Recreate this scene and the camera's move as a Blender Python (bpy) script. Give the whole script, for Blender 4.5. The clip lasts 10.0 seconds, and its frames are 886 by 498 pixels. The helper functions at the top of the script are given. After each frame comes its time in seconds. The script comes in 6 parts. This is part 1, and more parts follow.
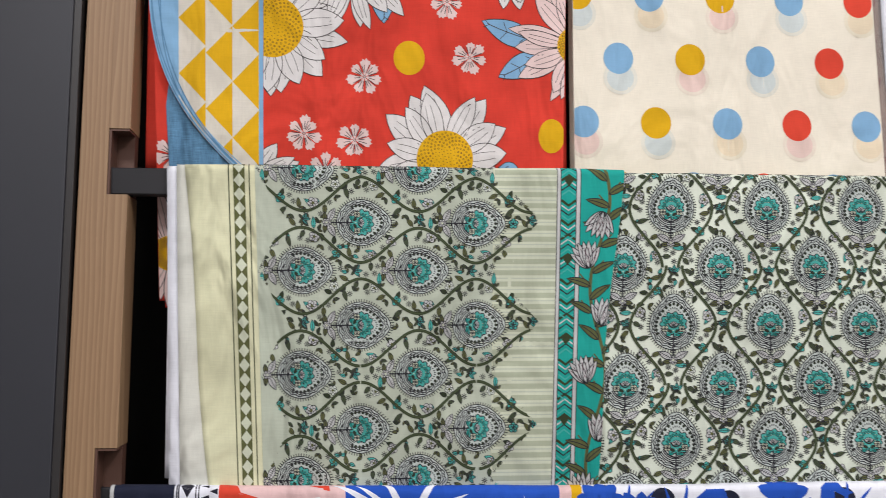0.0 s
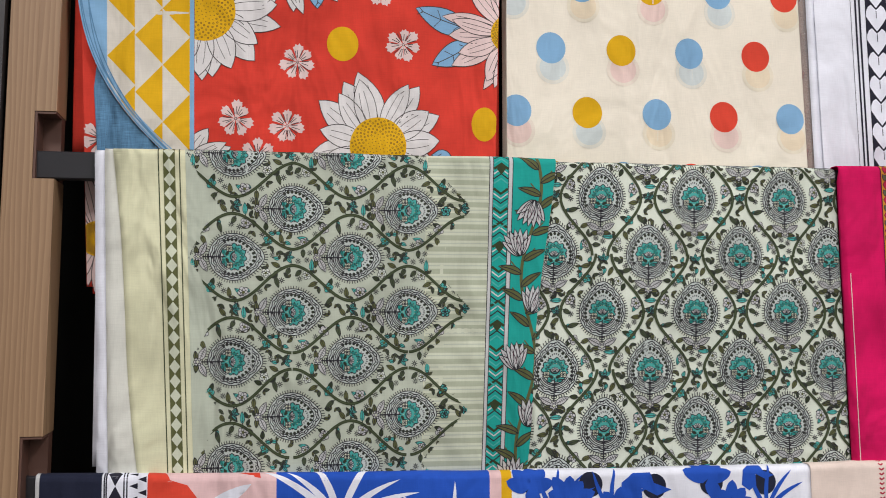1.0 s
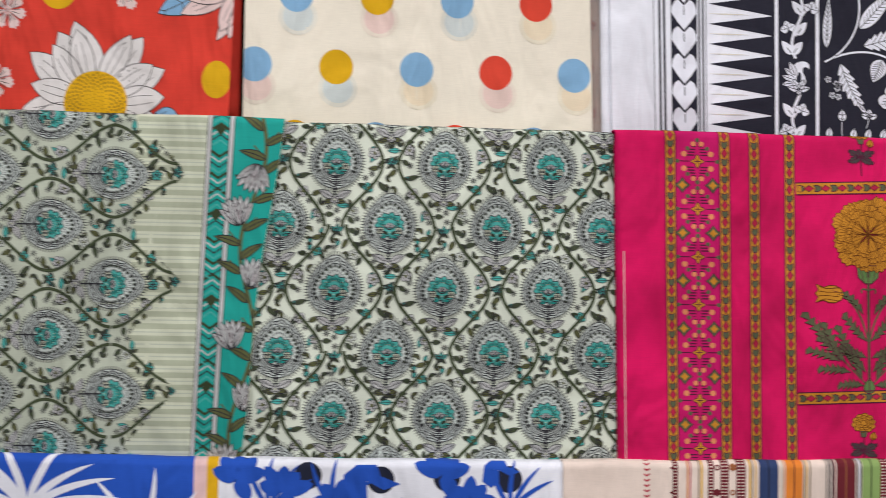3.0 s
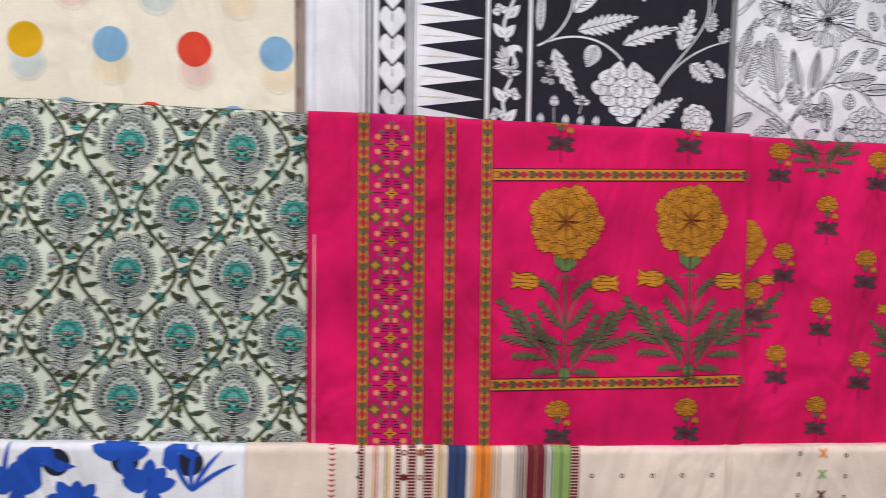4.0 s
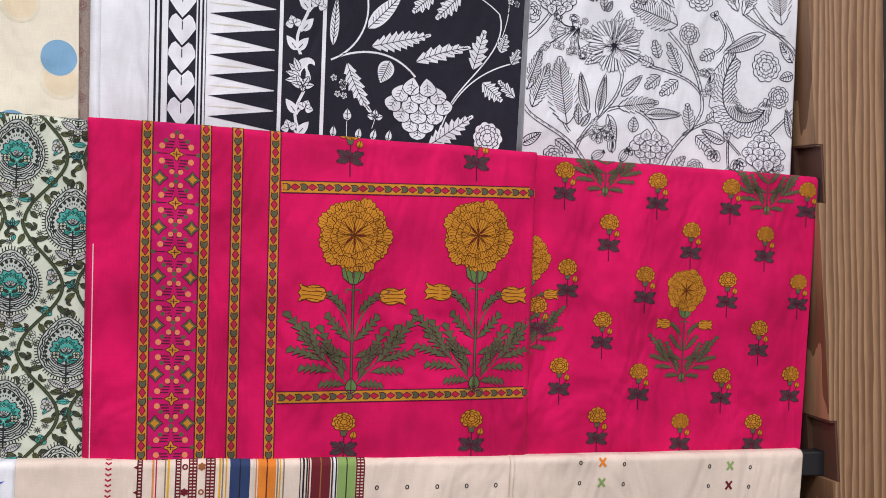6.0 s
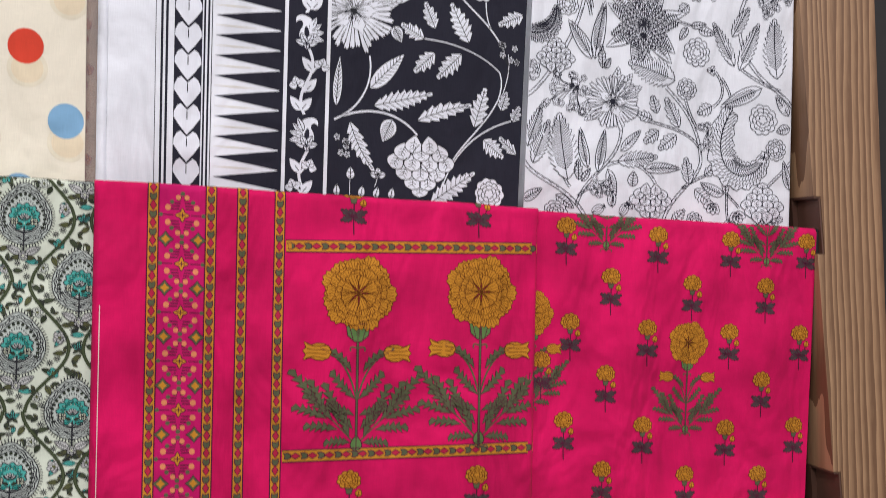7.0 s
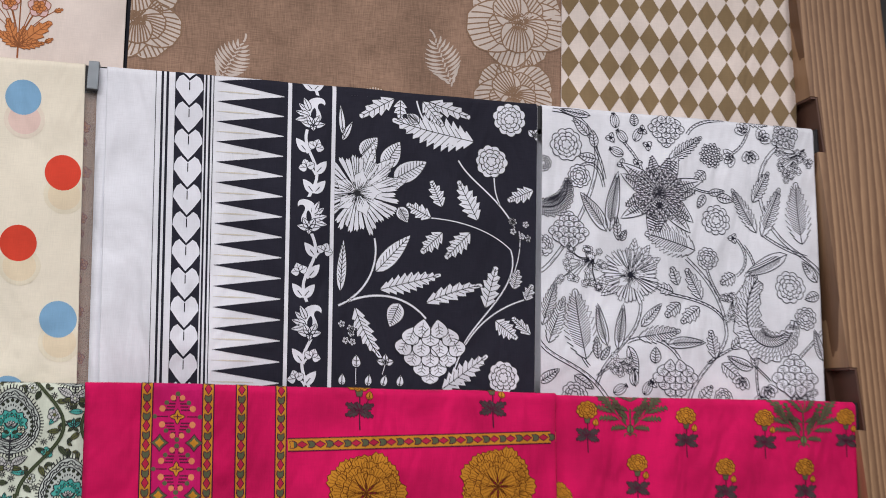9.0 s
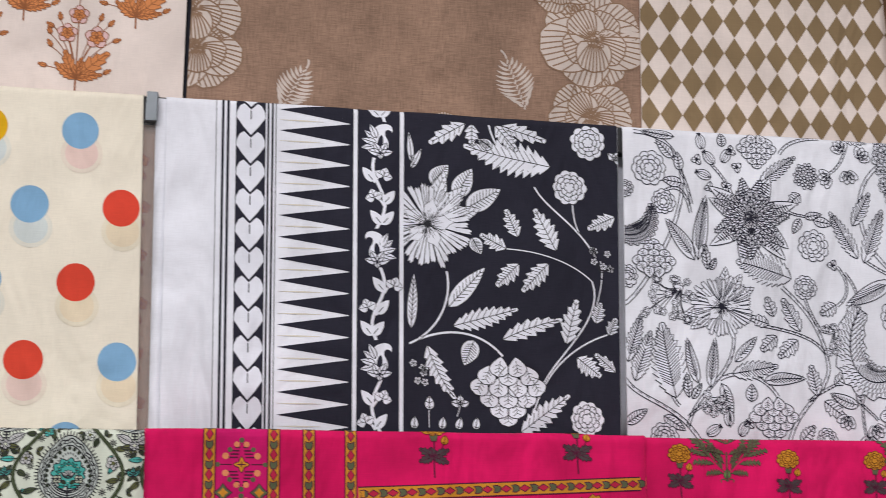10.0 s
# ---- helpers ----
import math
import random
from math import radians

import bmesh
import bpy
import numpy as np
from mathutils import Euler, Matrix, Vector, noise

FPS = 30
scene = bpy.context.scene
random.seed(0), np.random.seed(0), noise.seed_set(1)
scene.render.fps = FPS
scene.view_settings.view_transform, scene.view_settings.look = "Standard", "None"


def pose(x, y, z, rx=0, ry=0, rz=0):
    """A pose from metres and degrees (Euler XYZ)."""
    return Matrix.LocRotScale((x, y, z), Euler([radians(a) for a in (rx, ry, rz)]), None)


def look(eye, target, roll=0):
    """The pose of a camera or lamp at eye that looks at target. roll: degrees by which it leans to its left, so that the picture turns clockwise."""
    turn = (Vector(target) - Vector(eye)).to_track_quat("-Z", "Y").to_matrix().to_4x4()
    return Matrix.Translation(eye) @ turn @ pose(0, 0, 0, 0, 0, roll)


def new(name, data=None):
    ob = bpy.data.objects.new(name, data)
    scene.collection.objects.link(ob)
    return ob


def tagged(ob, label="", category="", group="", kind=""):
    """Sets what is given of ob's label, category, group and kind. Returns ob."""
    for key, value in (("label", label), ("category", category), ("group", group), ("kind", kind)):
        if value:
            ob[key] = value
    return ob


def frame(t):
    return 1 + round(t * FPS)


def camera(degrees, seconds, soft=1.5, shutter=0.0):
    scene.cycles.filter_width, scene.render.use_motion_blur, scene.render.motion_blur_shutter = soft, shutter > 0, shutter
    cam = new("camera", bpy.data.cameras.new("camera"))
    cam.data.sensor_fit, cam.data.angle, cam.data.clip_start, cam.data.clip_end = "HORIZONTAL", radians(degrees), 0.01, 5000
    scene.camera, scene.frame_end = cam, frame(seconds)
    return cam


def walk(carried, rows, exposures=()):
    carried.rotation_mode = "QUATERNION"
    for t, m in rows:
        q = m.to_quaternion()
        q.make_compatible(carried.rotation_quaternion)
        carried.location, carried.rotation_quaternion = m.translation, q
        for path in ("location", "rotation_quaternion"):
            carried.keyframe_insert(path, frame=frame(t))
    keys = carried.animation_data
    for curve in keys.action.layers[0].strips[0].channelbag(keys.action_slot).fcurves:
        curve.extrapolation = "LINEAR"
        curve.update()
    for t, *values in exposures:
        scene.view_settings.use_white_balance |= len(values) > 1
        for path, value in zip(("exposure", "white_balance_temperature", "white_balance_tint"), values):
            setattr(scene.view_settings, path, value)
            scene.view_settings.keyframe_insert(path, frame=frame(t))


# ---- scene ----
cam = camera(46.0, 10.0, soft=0.5, shutter=0.45)
PATH = [
    (0, (-0.281, -0.76, 1.253), (-0.06, 1.222, 1.408), -0.2),
    (0.5, (-0.284, -0.775, 1.249), (0.017, 1.197, 1.387), -0.1),
    (1, (-0.281, -0.767, 1.26), (0.067, 1.199, 1.382), -0.1),
    (1.5, (-0.23, -0.791, 1.26), (0.13, 1.173, 1.38), -0.2),
    (2, (-0.087, -0.783, 1.269), (0.262, 1.184, 1.359), -0.3),
    (2.2, (-0.012, -0.768, 1.258), (0.316, 1.202, 1.351), -0.3),
    (3.3, (0.485, -0.675, 1.346), (0.648, 1.318, 1.319), 1.5),
    (3.5, (0.587, -0.693, 1.356), (0.766, 1.299, 1.315), 1.7),
    (4, (0.775, -0.713, 1.371), (1.034, 1.269, 1.305), 2.3),
    (4.5, (0.868, -0.728, 1.362), (1.223, 1.239, 1.309), 2.7),
    (5, (0.891, -0.737, 1.375), (1.337, 1.212, 1.317), 3.2),
    (5.2, (0.899, -0.736, 1.385), (1.365, 1.208, 1.317), 3.4),
    (6.5, (0.889, -0.751, 1.372), (1.412, 1.179, 1.378), 3.0),
    (7, (0.881, -0.756, 1.409), (1.396, 1.176, 1.453), 2.7),
    (7.5, (0.88, -0.773, 1.469), (1.381, 1.158, 1.608), 2.2),
    (8, (0.889, -0.779, 1.507), (1.381, 1.151, 1.689), 1.8),
    (8.5, (0.893, -0.769, 1.49), (1.383, 1.153, 1.742), 1.4),
    (9, (0.928, -0.682, 1.52), (1.378, 1.246, 1.8), 1.3),
    (9.5, (0.951, -0.582, 1.532), (1.354, 1.351, 1.85), 1.1),
    (10, (0.931, -0.574, 1.536), (1.26, 1.369, 1.875), 0.9),
]
walk(cam, [(t, look(eye, target, roll)) for t, eye, target, roll in PATH], exposures=[(0.0, 0.16), (1.0, 0.06), (2.0, 0.03), (3.5, 0.04), (4.8, 0.12), (6.5, 0.10), (8.0, 0.0), (9.2, -0.12), (10.0, -0.06)])

# ---- light: bright shop ceiling panels over and behind the viewer ----
world = bpy.data.worlds.new("world")
scene.world = world
world.use_nodes = True
world.node_tree.nodes["Background"].inputs[0].default_value = (0.9, 0.95, 1.0, 1)
world.node_tree.nodes["Background"].inputs[1].default_value = 0.05


def ceiling_lamp(x, y, power, sx, sy, tint):
    data = bpy.data.lights.new("ceiling_lamp", "AREA")
    data.shape, data.size, data.size_y = "RECTANGLE", sx, sy
    data.energy, data.color = power, tint
    ob = new("ceiling_lamp", data)
    ob.matrix_world = pose(x, y, 3.12)
    return ob


for lx in (-0.9, 0.8, 2.5):
    ceiling_lamp(lx, -0.65, 30.5, 0.5, 0.5, (1.0, 0.97, 0.98))
    ceiling_lamp(lx, -2.3, 17, 0.5, 0.5, (1.0, 0.97, 0.98))
scene.view_settings.exposure = 0.0


# ---- materials ----
def nodes_of(name):
    m = bpy.data.materials.new(name)
    m.use_nodes = True
    n = m.node_tree.nodes
    return m, n, m.node_tree.links, n["Principled BSDF"]


def fabric(name, rgb, var=0.10, slub=0.05, rough=0.8, sheen=0.03, crease=0.45):
    """Woven cloth: soft uneven dye, fine slub threads both ways and shallow pressed creases."""
    m, n, l, b = nodes_of(name)
    tc = n.new("ShaderNodeTexCoord")
    big = n.new("ShaderNodeTexNoise")
    big.inputs["Scale"].default_value = 9
    big.inputs["Detail"].default_value = 4
    l.new(tc.outputs["Object"], big.inputs["Vector"])
    mh = n.new("ShaderNodeMapping")
    mh.inputs["Scale"].default_value = (45, 45, 900)
    mv = n.new("ShaderNodeMapping")
    mv.inputs["Scale"].default_value = (900, 45, 45)
    th, tv = n.new("ShaderNodeTexNoise"), n.new("ShaderNodeTexNoise")
    for mp, t in ((mh, th), (mv, tv)):
        l.new(tc.outputs["Object"], mp.inputs["Vector"])
        l.new(mp.outputs[0], t.inputs["Vector"])
        t.inputs["Scale"].default_value = 1.0
        t.inputs["Detail"].default_value = 2
    add = n.new("ShaderNodeMath")
    l.new(th.outputs[0], add.inputs[0])
    l.new(tv.outputs[0], add.inputs[1])
    r1 = n.new("ShaderNodeMapRange")
    r1.inputs[1].default_value, r1.inputs[2].default_value = 0.3, 0.7
    r1.inputs[3].default_value, r1.inputs[4].default_value = 1 - var, 1 + var
    l.new(big.outputs[0], r1.inputs[0])
    r2 = n.new("ShaderNodeMapRange")
    r2.inputs[1].default_value, r2.inputs[2].default_value = 0.7, 1.3
    r2.inputs[3].default_value, r2.inputs[4].default_value = 1 - slub, 1 + slub
    l.new(add.outputs[0], r2.inputs[0])
    mul = n.new("ShaderNodeMath")
    mul.operation = "MULTIPLY"
    l.new(r1.outputs[0], mul.inputs[0])
    l.new(r2.outputs[0], mul.inputs[1])
    sc = n.new("ShaderNodeVectorMath")
    sc.operation = "SCALE"
    sc.inputs[0].default_value = rgb
    l.new(mul.outputs[0], sc.inputs["Scale"])
    l.new(sc.outputs[0], b.inputs["Base Color"])
    b.inputs["Roughness"].default_value = rough
    b.inputs["Specular IOR Level"].default_value = 0.14
    b.inputs["Sheen Weight"].default_value = sheen
    b.inputs["Sheen Roughness"].default_value = 0.5
    cr = n.new("ShaderNodeTexNoise")
    cm = n.new("ShaderNodeMapping")
    cm.inputs["Scale"].default_value = (8, 8, 3.5)
    l.new(tc.outputs["Object"], cm.inputs["Vector"])
    l.new(cm.outputs[0], cr.inputs["Vector"])
    cr.inputs["Scale"].default_value = 1.0
    cr.inputs["Detail"].default_value = 3
    cr.inputs["Distortion"].default_value = 0.6
    bp = n.new("ShaderNodeBump")
    bp.inputs["Strength"].default_value = crease
    bp.inputs["Distance"].default_value = 0.11
    l.new(cr.outputs[0], bp.inputs["Height"])
    bp2 = n.new("ShaderNodeBump")
    bp2.inputs["Strength"].default_value = 0.15
    bp2.inputs["Distance"].default_value = 0.0008
    l.new(add.outputs[0], bp2.inputs["Height"])
    l.new(bp.outputs[0], bp2.inputs["Normal"])
    l.new(bp2.outputs[0], b.inputs["Normal"])
    return m


def pine(name, light, dark, rough=0.55, pitch=1.0):
    """Varnished softwood with long wavering growth lines down the board."""
    m, n, l, b = nodes_of(name)
    tc = n.new("ShaderNodeTexCoord")
    mp = n.new("ShaderNodeMapping")
    mp.inputs["Scale"].default_value = (1.0, 0.6, 0.035)
    l.new(tc.outputs["Object"], mp.inputs["Vector"])
    wob = n.new("ShaderNodeTexNoise")
    wob.inputs["Scale"].default_value = 14
    wob.inputs["Detail"].default_value = 3
    l.new(mp.outputs[0], wob.inputs["Vector"])
    off = n.new("ShaderNodeVectorMath")
    off.operation = "MULTIPLY_ADD"
    off.inputs[1].default_value = (0.05, 0.05, 0.05)
    l.new(wob.outputs["Color"], off.inputs[0])
    l.new(mp.outputs[0], off.inputs[2])
    wv = n.new("ShaderNodeTexWave")
    wv.wave_type, wv.bands_direction, wv.wave_profile = "BANDS", "X", "SAW"
    wv.inputs["Scale"].default_value = 21 * pitch
    wv.inputs["Distortion"].default_value = 1.6
    wv.inputs["Detail"].default_value = 3
    wv.inputs["Detail Scale"].default_value = 1.2
    l.new(off.outputs[0], wv.inputs["Vector"])
    fine = n.new("ShaderNodeTexNoise")
    fm = n.new("ShaderNodeMapping")
    fm.inputs["Scale"].default_value = (260, 260, 5)
    l.new(tc.outputs["Object"], fm.inputs["Vector"])
    l.new(fm.outputs[0], fine.inputs["Vector"])
    fine.inputs["Scale"].default_value = 1.0
    mx = n.new("ShaderNodeMath")
    mx.operation = "MULTIPLY_ADD"
    mx.inputs[1].default_value = 0.45
    l.new(fine.outputs[0], mx.inputs[0])
    l.new(wv.outputs["Fac"], mx.inputs[2])
    ramp = n.new("ShaderNodeValToRGB")
    ramp.color_ramp.elements[0].position, ramp.color_ramp.elements[0].color = 0.1, (*light, 1)
    ramp.color_ramp.elements[1].position, ramp.color_ramp.elements[1].color = 1.25, (*dark, 1)
    l.new(mx.outputs[0], ramp.inputs[0])
    l.new(ramp.outputs[0], b.inputs["Base Color"])
    b.inputs["Roughness"].default_value = rough
    bp = n.new("ShaderNodeBump")
    bp.inputs["Strength"].default_value, bp.inputs["Distance"].default_value = 0.2, 0.001
    l.new(mx.outputs[0], bp.inputs["Height"])
    l.new(bp.outputs[0], b.inputs["Normal"])
    return m


def plain(name, rgb, rough=0.5, metal=0.0, var=0.08, scale=30.0, bump=0.05):
    m, n, l, b = nodes_of(name)
    tc = n.new("ShaderNodeTexCoord")
    ns = n.new("ShaderNodeTexNoise")
    ns.inputs["Scale"].default_value = scale
    ns.inputs["Detail"].default_value = 5
    l.new(tc.outputs["Object"], ns.inputs["Vector"])
    r = n.new("ShaderNodeMapRange")
    r.inputs[3].default_value, r.inputs[4].default_value = 1 - 2 * var, 1 + 2 * var
    l.new(ns.outputs[0], r.inputs[0])
    sc = n.new("ShaderNodeVectorMath")
    sc.operation = "SCALE"
    sc.inputs[0].default_value = rgb
    l.new(r.outputs[0], sc.inputs["Scale"])
    l.new(sc.outputs[0], b.inputs["Base Color"])
    b.inputs["Roughness"].default_value, b.inputs["Metallic"].default_value = rough, metal
    bp = n.new("ShaderNodeBump")
    bp.inputs["Strength"].default_value, bp.inputs["Distance"].default_value = bump, 0.004
    l.new(ns.outputs[0], bp.inputs["Height"])
    l.new(bp.outputs[0], b.inputs["Normal"])
    return m


PINE = pine("pine_front", (0.47, 0.285, 0.16), (0.18, 0.092, 0.048))
PINE_PALE = pine("pine_pale", (0.37, 0.235, 0.13), (0.275, 0.165, 0.088), pitch=1.7)
# dark brown with the shade inside the rail slots put into the colour
SLOT_SHADE = plain("notch_shade", (0.10, 0.045, 0.03), 0.6)
STEEL = plain("black_powder_coat", (0.016, 0.016, 0.020), 0.6, 0.0)
PANEL = plain("charcoal_laminate", (0.023, 0.025, 0.034), 0.55, var=0.04, scale=8)
PANEL_EDGE = plain("charcoal_edge_band", (0.022, 0.02, 0.021), 0.5)
BACK = plain("black_back_board", (0.012, 0.011, 0.011), 0.7)
WALL = plain("wall_paint", (0.75, 0.74, 0.71), 0.85, var=0.03, scale=3)
CEIL = plain("ceiling_paint", (0.8, 0.8, 0.79), 0.9, var=0.02, scale=3)
FLOOR = plain("floor_tile", (0.20, 0.19, 0.18), 0.35, var=0.06, scale=5)
TAPE = plain("steel_rail_cap", (0.18, 0.2, 0.22), 0.35, 0.7)


# ---- mesh helpers ----
def link_mesh(name, verts, faces, mats, idx=None, parent=None, label="", smooth=False):
    me = bpy.data.meshes.new(name)
    me.from_pydata([tuple(v) for v in verts], [], [tuple(f) for f in faces])
    for mt in mats:
        me.materials.append(mt)
    if idx is not None:
        me.polygons.foreach_set("material_index", np.asarray(idx, dtype=np.int32))
    if smooth:
        me.polygons.foreach_set("use_smooth", np.ones(len(me.polygons), dtype=bool))
    me.update()
    ob = new(name, me)
    if parent:
        ob.parent = parent
    if label:
        ob["label"] = label
    return ob


def part(name, bm, material, parent, label=""):
    me = bpy.data.meshes.new(name)
    bm.to_mesh(me)
    bm.free()
    me.materials.append(material)
    ob = new(name, me)
    ob.parent = parent
    if label:
        ob["label"] = label
    return ob


def box(x0, x1, y0, y1, z0, z1, bevel=0.0, lean=0.0, zref=0.0, splay=(0.0, 0.0)):
    """A box with softened edges; lean shifts it back per metre above zref, splay moves its two x sides outwards per metre down."""
    bm = bmesh.new()
    bmesh.ops.create_cube(bm, size=1)
    for v in bm.verts:
        v.co = Vector(((x0 + x1) / 2 + v.co.x * (x1 - x0), (y0 + y1) / 2 + v.co.y * (y1 - y0), (z0 + z1) / 2 + v.co.z * (z1 - z0)))
    if bevel:
        bmesh.ops.bevel(bm, geom=bm.edges[:], offset=bevel, segments=2, affect="EDGES", profile=0.6)
    for v in bm.verts:
        v.co.y += lean * (v.co.z - zref)
        v.co.x += splay[0 if v.co.x < (x0 + x1) / 2 else 1] * (1.527 - v.co.z)
    return bm


def empty(name, at, label="", category="", group="", kind=""):
    ob = new(name)
    ob.location = at
    ob.empty_display_size = 0.05
    return tagged(ob, label, category, group, kind)


# ---- room shell ----
def slab(name, label, b, mat):
    ob = part(name, box(*b), mat, None)
    return tagged(ob, label, "wall" if "wall" in name else name, kind="structure")


slab("floor", "plain grey tiled shop floor", (-4.2, 5.6, -4.2, 1.75, -0.1, 0.0), FLOOR)
slab("ceiling", "plain white painted shop ceiling", (-4.2, 5.6, -4.2, 1.75, 3.2, 3.3), CEIL)
slab("wall_north", "black board wall behind the display rack", (-4.2, 5.6, 1.5, 1.6, 0.0, 3.2), BACK)
slab("wall_south", "plain pale painted shop wall", (-4.2, 5.6, -4.2, -4.1, 0.0, 3.2), WALL)
slab("wall_west", "plain pale painted shop side wall", (-4.2, -4.1, -4.1, 1.5, 0.0, 3.2), WALL)
slab("wall_east", "plain pale painted shop side wall", (5.5, 5.6, -4.1, 1.5, 0.0, 3.2), WALL)

# ---- display rack: two leaning pine posts with notches that carry black steel rails ----
LEAN_RATE = 0.11
TIER = {"D": (1.008, 0.972), "C": (1.527, 1.0), "B": (2.048, 1.058), "A": (2.57, 1.115)}


def face_y(z):
    return 0.995 + LEAN_RATE * (z - 1.527)


def post(x_in, x_out, cut, depth, slant, label, wood):
    """Pine post; slots for the rails open in its inner side and through its face, cut wide. slant tilts the inner side."""
    p = empty("rack_post", ((x_in + x_out) / 2, face_y(0), 0), label, "rack post", "posts of the display rack")
    s = 1 if x_out > x_in else -1
    ox = p.location.x
    z_low, z_top = 0.0, 2.9
    cuts = [z_low]
    for k in ("D", "C", "B", "A"):
        cuts += [TIER[k][0] - 0.05, TIER[k][0] + 0.062]
    cuts.append(z_top)

    def piece(name, xa, xb, y0, y1, z0, z1, bevel, mat, sa, sb, label=""):
        if xa > xb:
            xa, xb, sa, sb = xb, xa, sb, sa
        part(name, box(xa - ox, xb - ox, y0, y1, z0, z1, bevel, LEAN_RATE, 0.0, (sa, sb)), mat, p, label)

    piece("front_board", x_in + s * cut, x_out, 0.0, depth, z_low, z_top, 0.0006, wood, slant, 0.0)
    for a, b in zip(cuts[::2], cuts[1::2]):
        piece("side_board", x_in, x_in + s * cut, 0.0, depth, a, b, 0.0004, wood, slant, slant)
    # slot back and thin added sheets, coloured dark to stand for shade
    for a, b in zip(cuts[1:-1:2], cuts[2:-1:2]):
        piece("notch_back", x_in + s * 0.001, x_in + s * (cut - 0.0004), depth * 0.62, depth - 0.002, a + 0.0005, b - 0.0005, 0.0, SLOT_SHADE, slant, slant, "back of the slot, coloured dark for its shade")
        piece("notch_shade_sheet", x_in + s * (cut - 0.0042), x_in + s * (cut - 0.0006), 0.0015, depth * 0.61, a + 0.0008, b - 0.0008, 0.0, SLOT_SHADE, slant, slant, "dark sheet painting shade on the slot side")
        piece("notch_shade_sheet", x_in + s * 0.001, x_in + s * (cut - 0.0045), 0.0015, depth * 0.61, b - 0.0042, b - 0.0006, 0.0, SLOT_SHADE, slant, slant, "dark sheet painting shade under the slot head")
    return p


post(-0.607, -0.686, 0.034, 0.085, 0.0, "honey-coloured pine rack post with dark slots holding black rails", PINE_PALE)
post(2.086, 2.236, 0.016, 0.12, 0.052, "knot-free pine rack post with strong grain and dark rail slots", PINE)


def sag(k, x):
    """The low rail bows a little under its load."""
    return -0.020 * (1 - ((x - 0.735) / 1.40) ** 2) if k == "D" else 0.0 * x


def rail(k):
    zt, yf = TIER[k]
    r = empty("rack_rail", (0.735, yf + 0.02, zt - 0.025), "flat black steel rail laid in the post slots", "rack rail", "rails of the display rack")
    x0, x1 = -0.639, 2.098 + 0.052 * (1.527 - zt)
    xs = np.linspace(x0, x1, 13)
    bm = bmesh.new()
    rings = []
    for x in xs:
        dz = float(sag(k, x))
        rings.append([bm.verts.new((x - 0.735, y, z + dz)) for y, z in ((-0.015, -0.021), (-0.013, -0.023), (0.013, -0.023), (0.015, -0.021), (0.015, 0.020), (0.013, 0.022), (-0.013, 0.022), (-0.015, 0.020))])
    for p, q in zip(rings, rings[1:]):
        for i in range(8):
            bm.faces.new((p[i], q[i], q[(i + 1) % 8], p[(i + 1) % 8]))
    bm.faces.new(rings[0][::-1])
    bm.faces.new(rings[-1])
    bmesh.ops.recalc_face_normals(bm, faces=bm.faces[:])
    part("bar", bm, STEEL, r)
    for x in (x0, x1):
        dz = float(sag(k, x))
        part("end_cap", box(x - 0.739, x - 0.732, -0.0165, 0.0165, -0.0245 + dz, 0.0235 + dz, 0.001), STEEL, r)
    return r


for k in TIER:
    rail(k)

# dark cabinet sides that flank the rack
pan = empty("side_panel", (-1.186, face_y(0) + 0.015, 0), "matt charcoal laminate panel standing beside the pine post", "side panel", "charcoal side panels", "structure")
part("board", box(-0.6, 0.482, -0.03, 0.02, 0.0, 2.95, 0.002, LEAN_RATE, 0.0, (0.004, 0.004)), PANEL, pan)
part("edge_strip", box(0.4822, 0.4945, -0.026, 0.0, 0.0, 2.95, 0.001, LEAN_RATE, 0.0, (0.004, 0.004)), PANEL_EDGE, pan, "darker edge strip")
pan = empty("side_panel", (2.9, face_y(0), 0), "matt charcoal laminate panel standing beside the pine post", "side panel", "charcoal side panels", "structure")
part("board", box(-0.56, 0.6, 0.05, 0.10, 0.0, 2.95, 0.002, LEAN_RATE, 0.0, (0.004, 0.004)), PANEL, pan)
part("edge_strip", box(-0.638, -0.5605, 0.075, 0.12, 0.0, 2.95, 0.001, LEAN_RATE, 0.0, (0.004, 0.004)), PANEL_EDGE, pan, "darker edge strip")
from mathutils import geometry



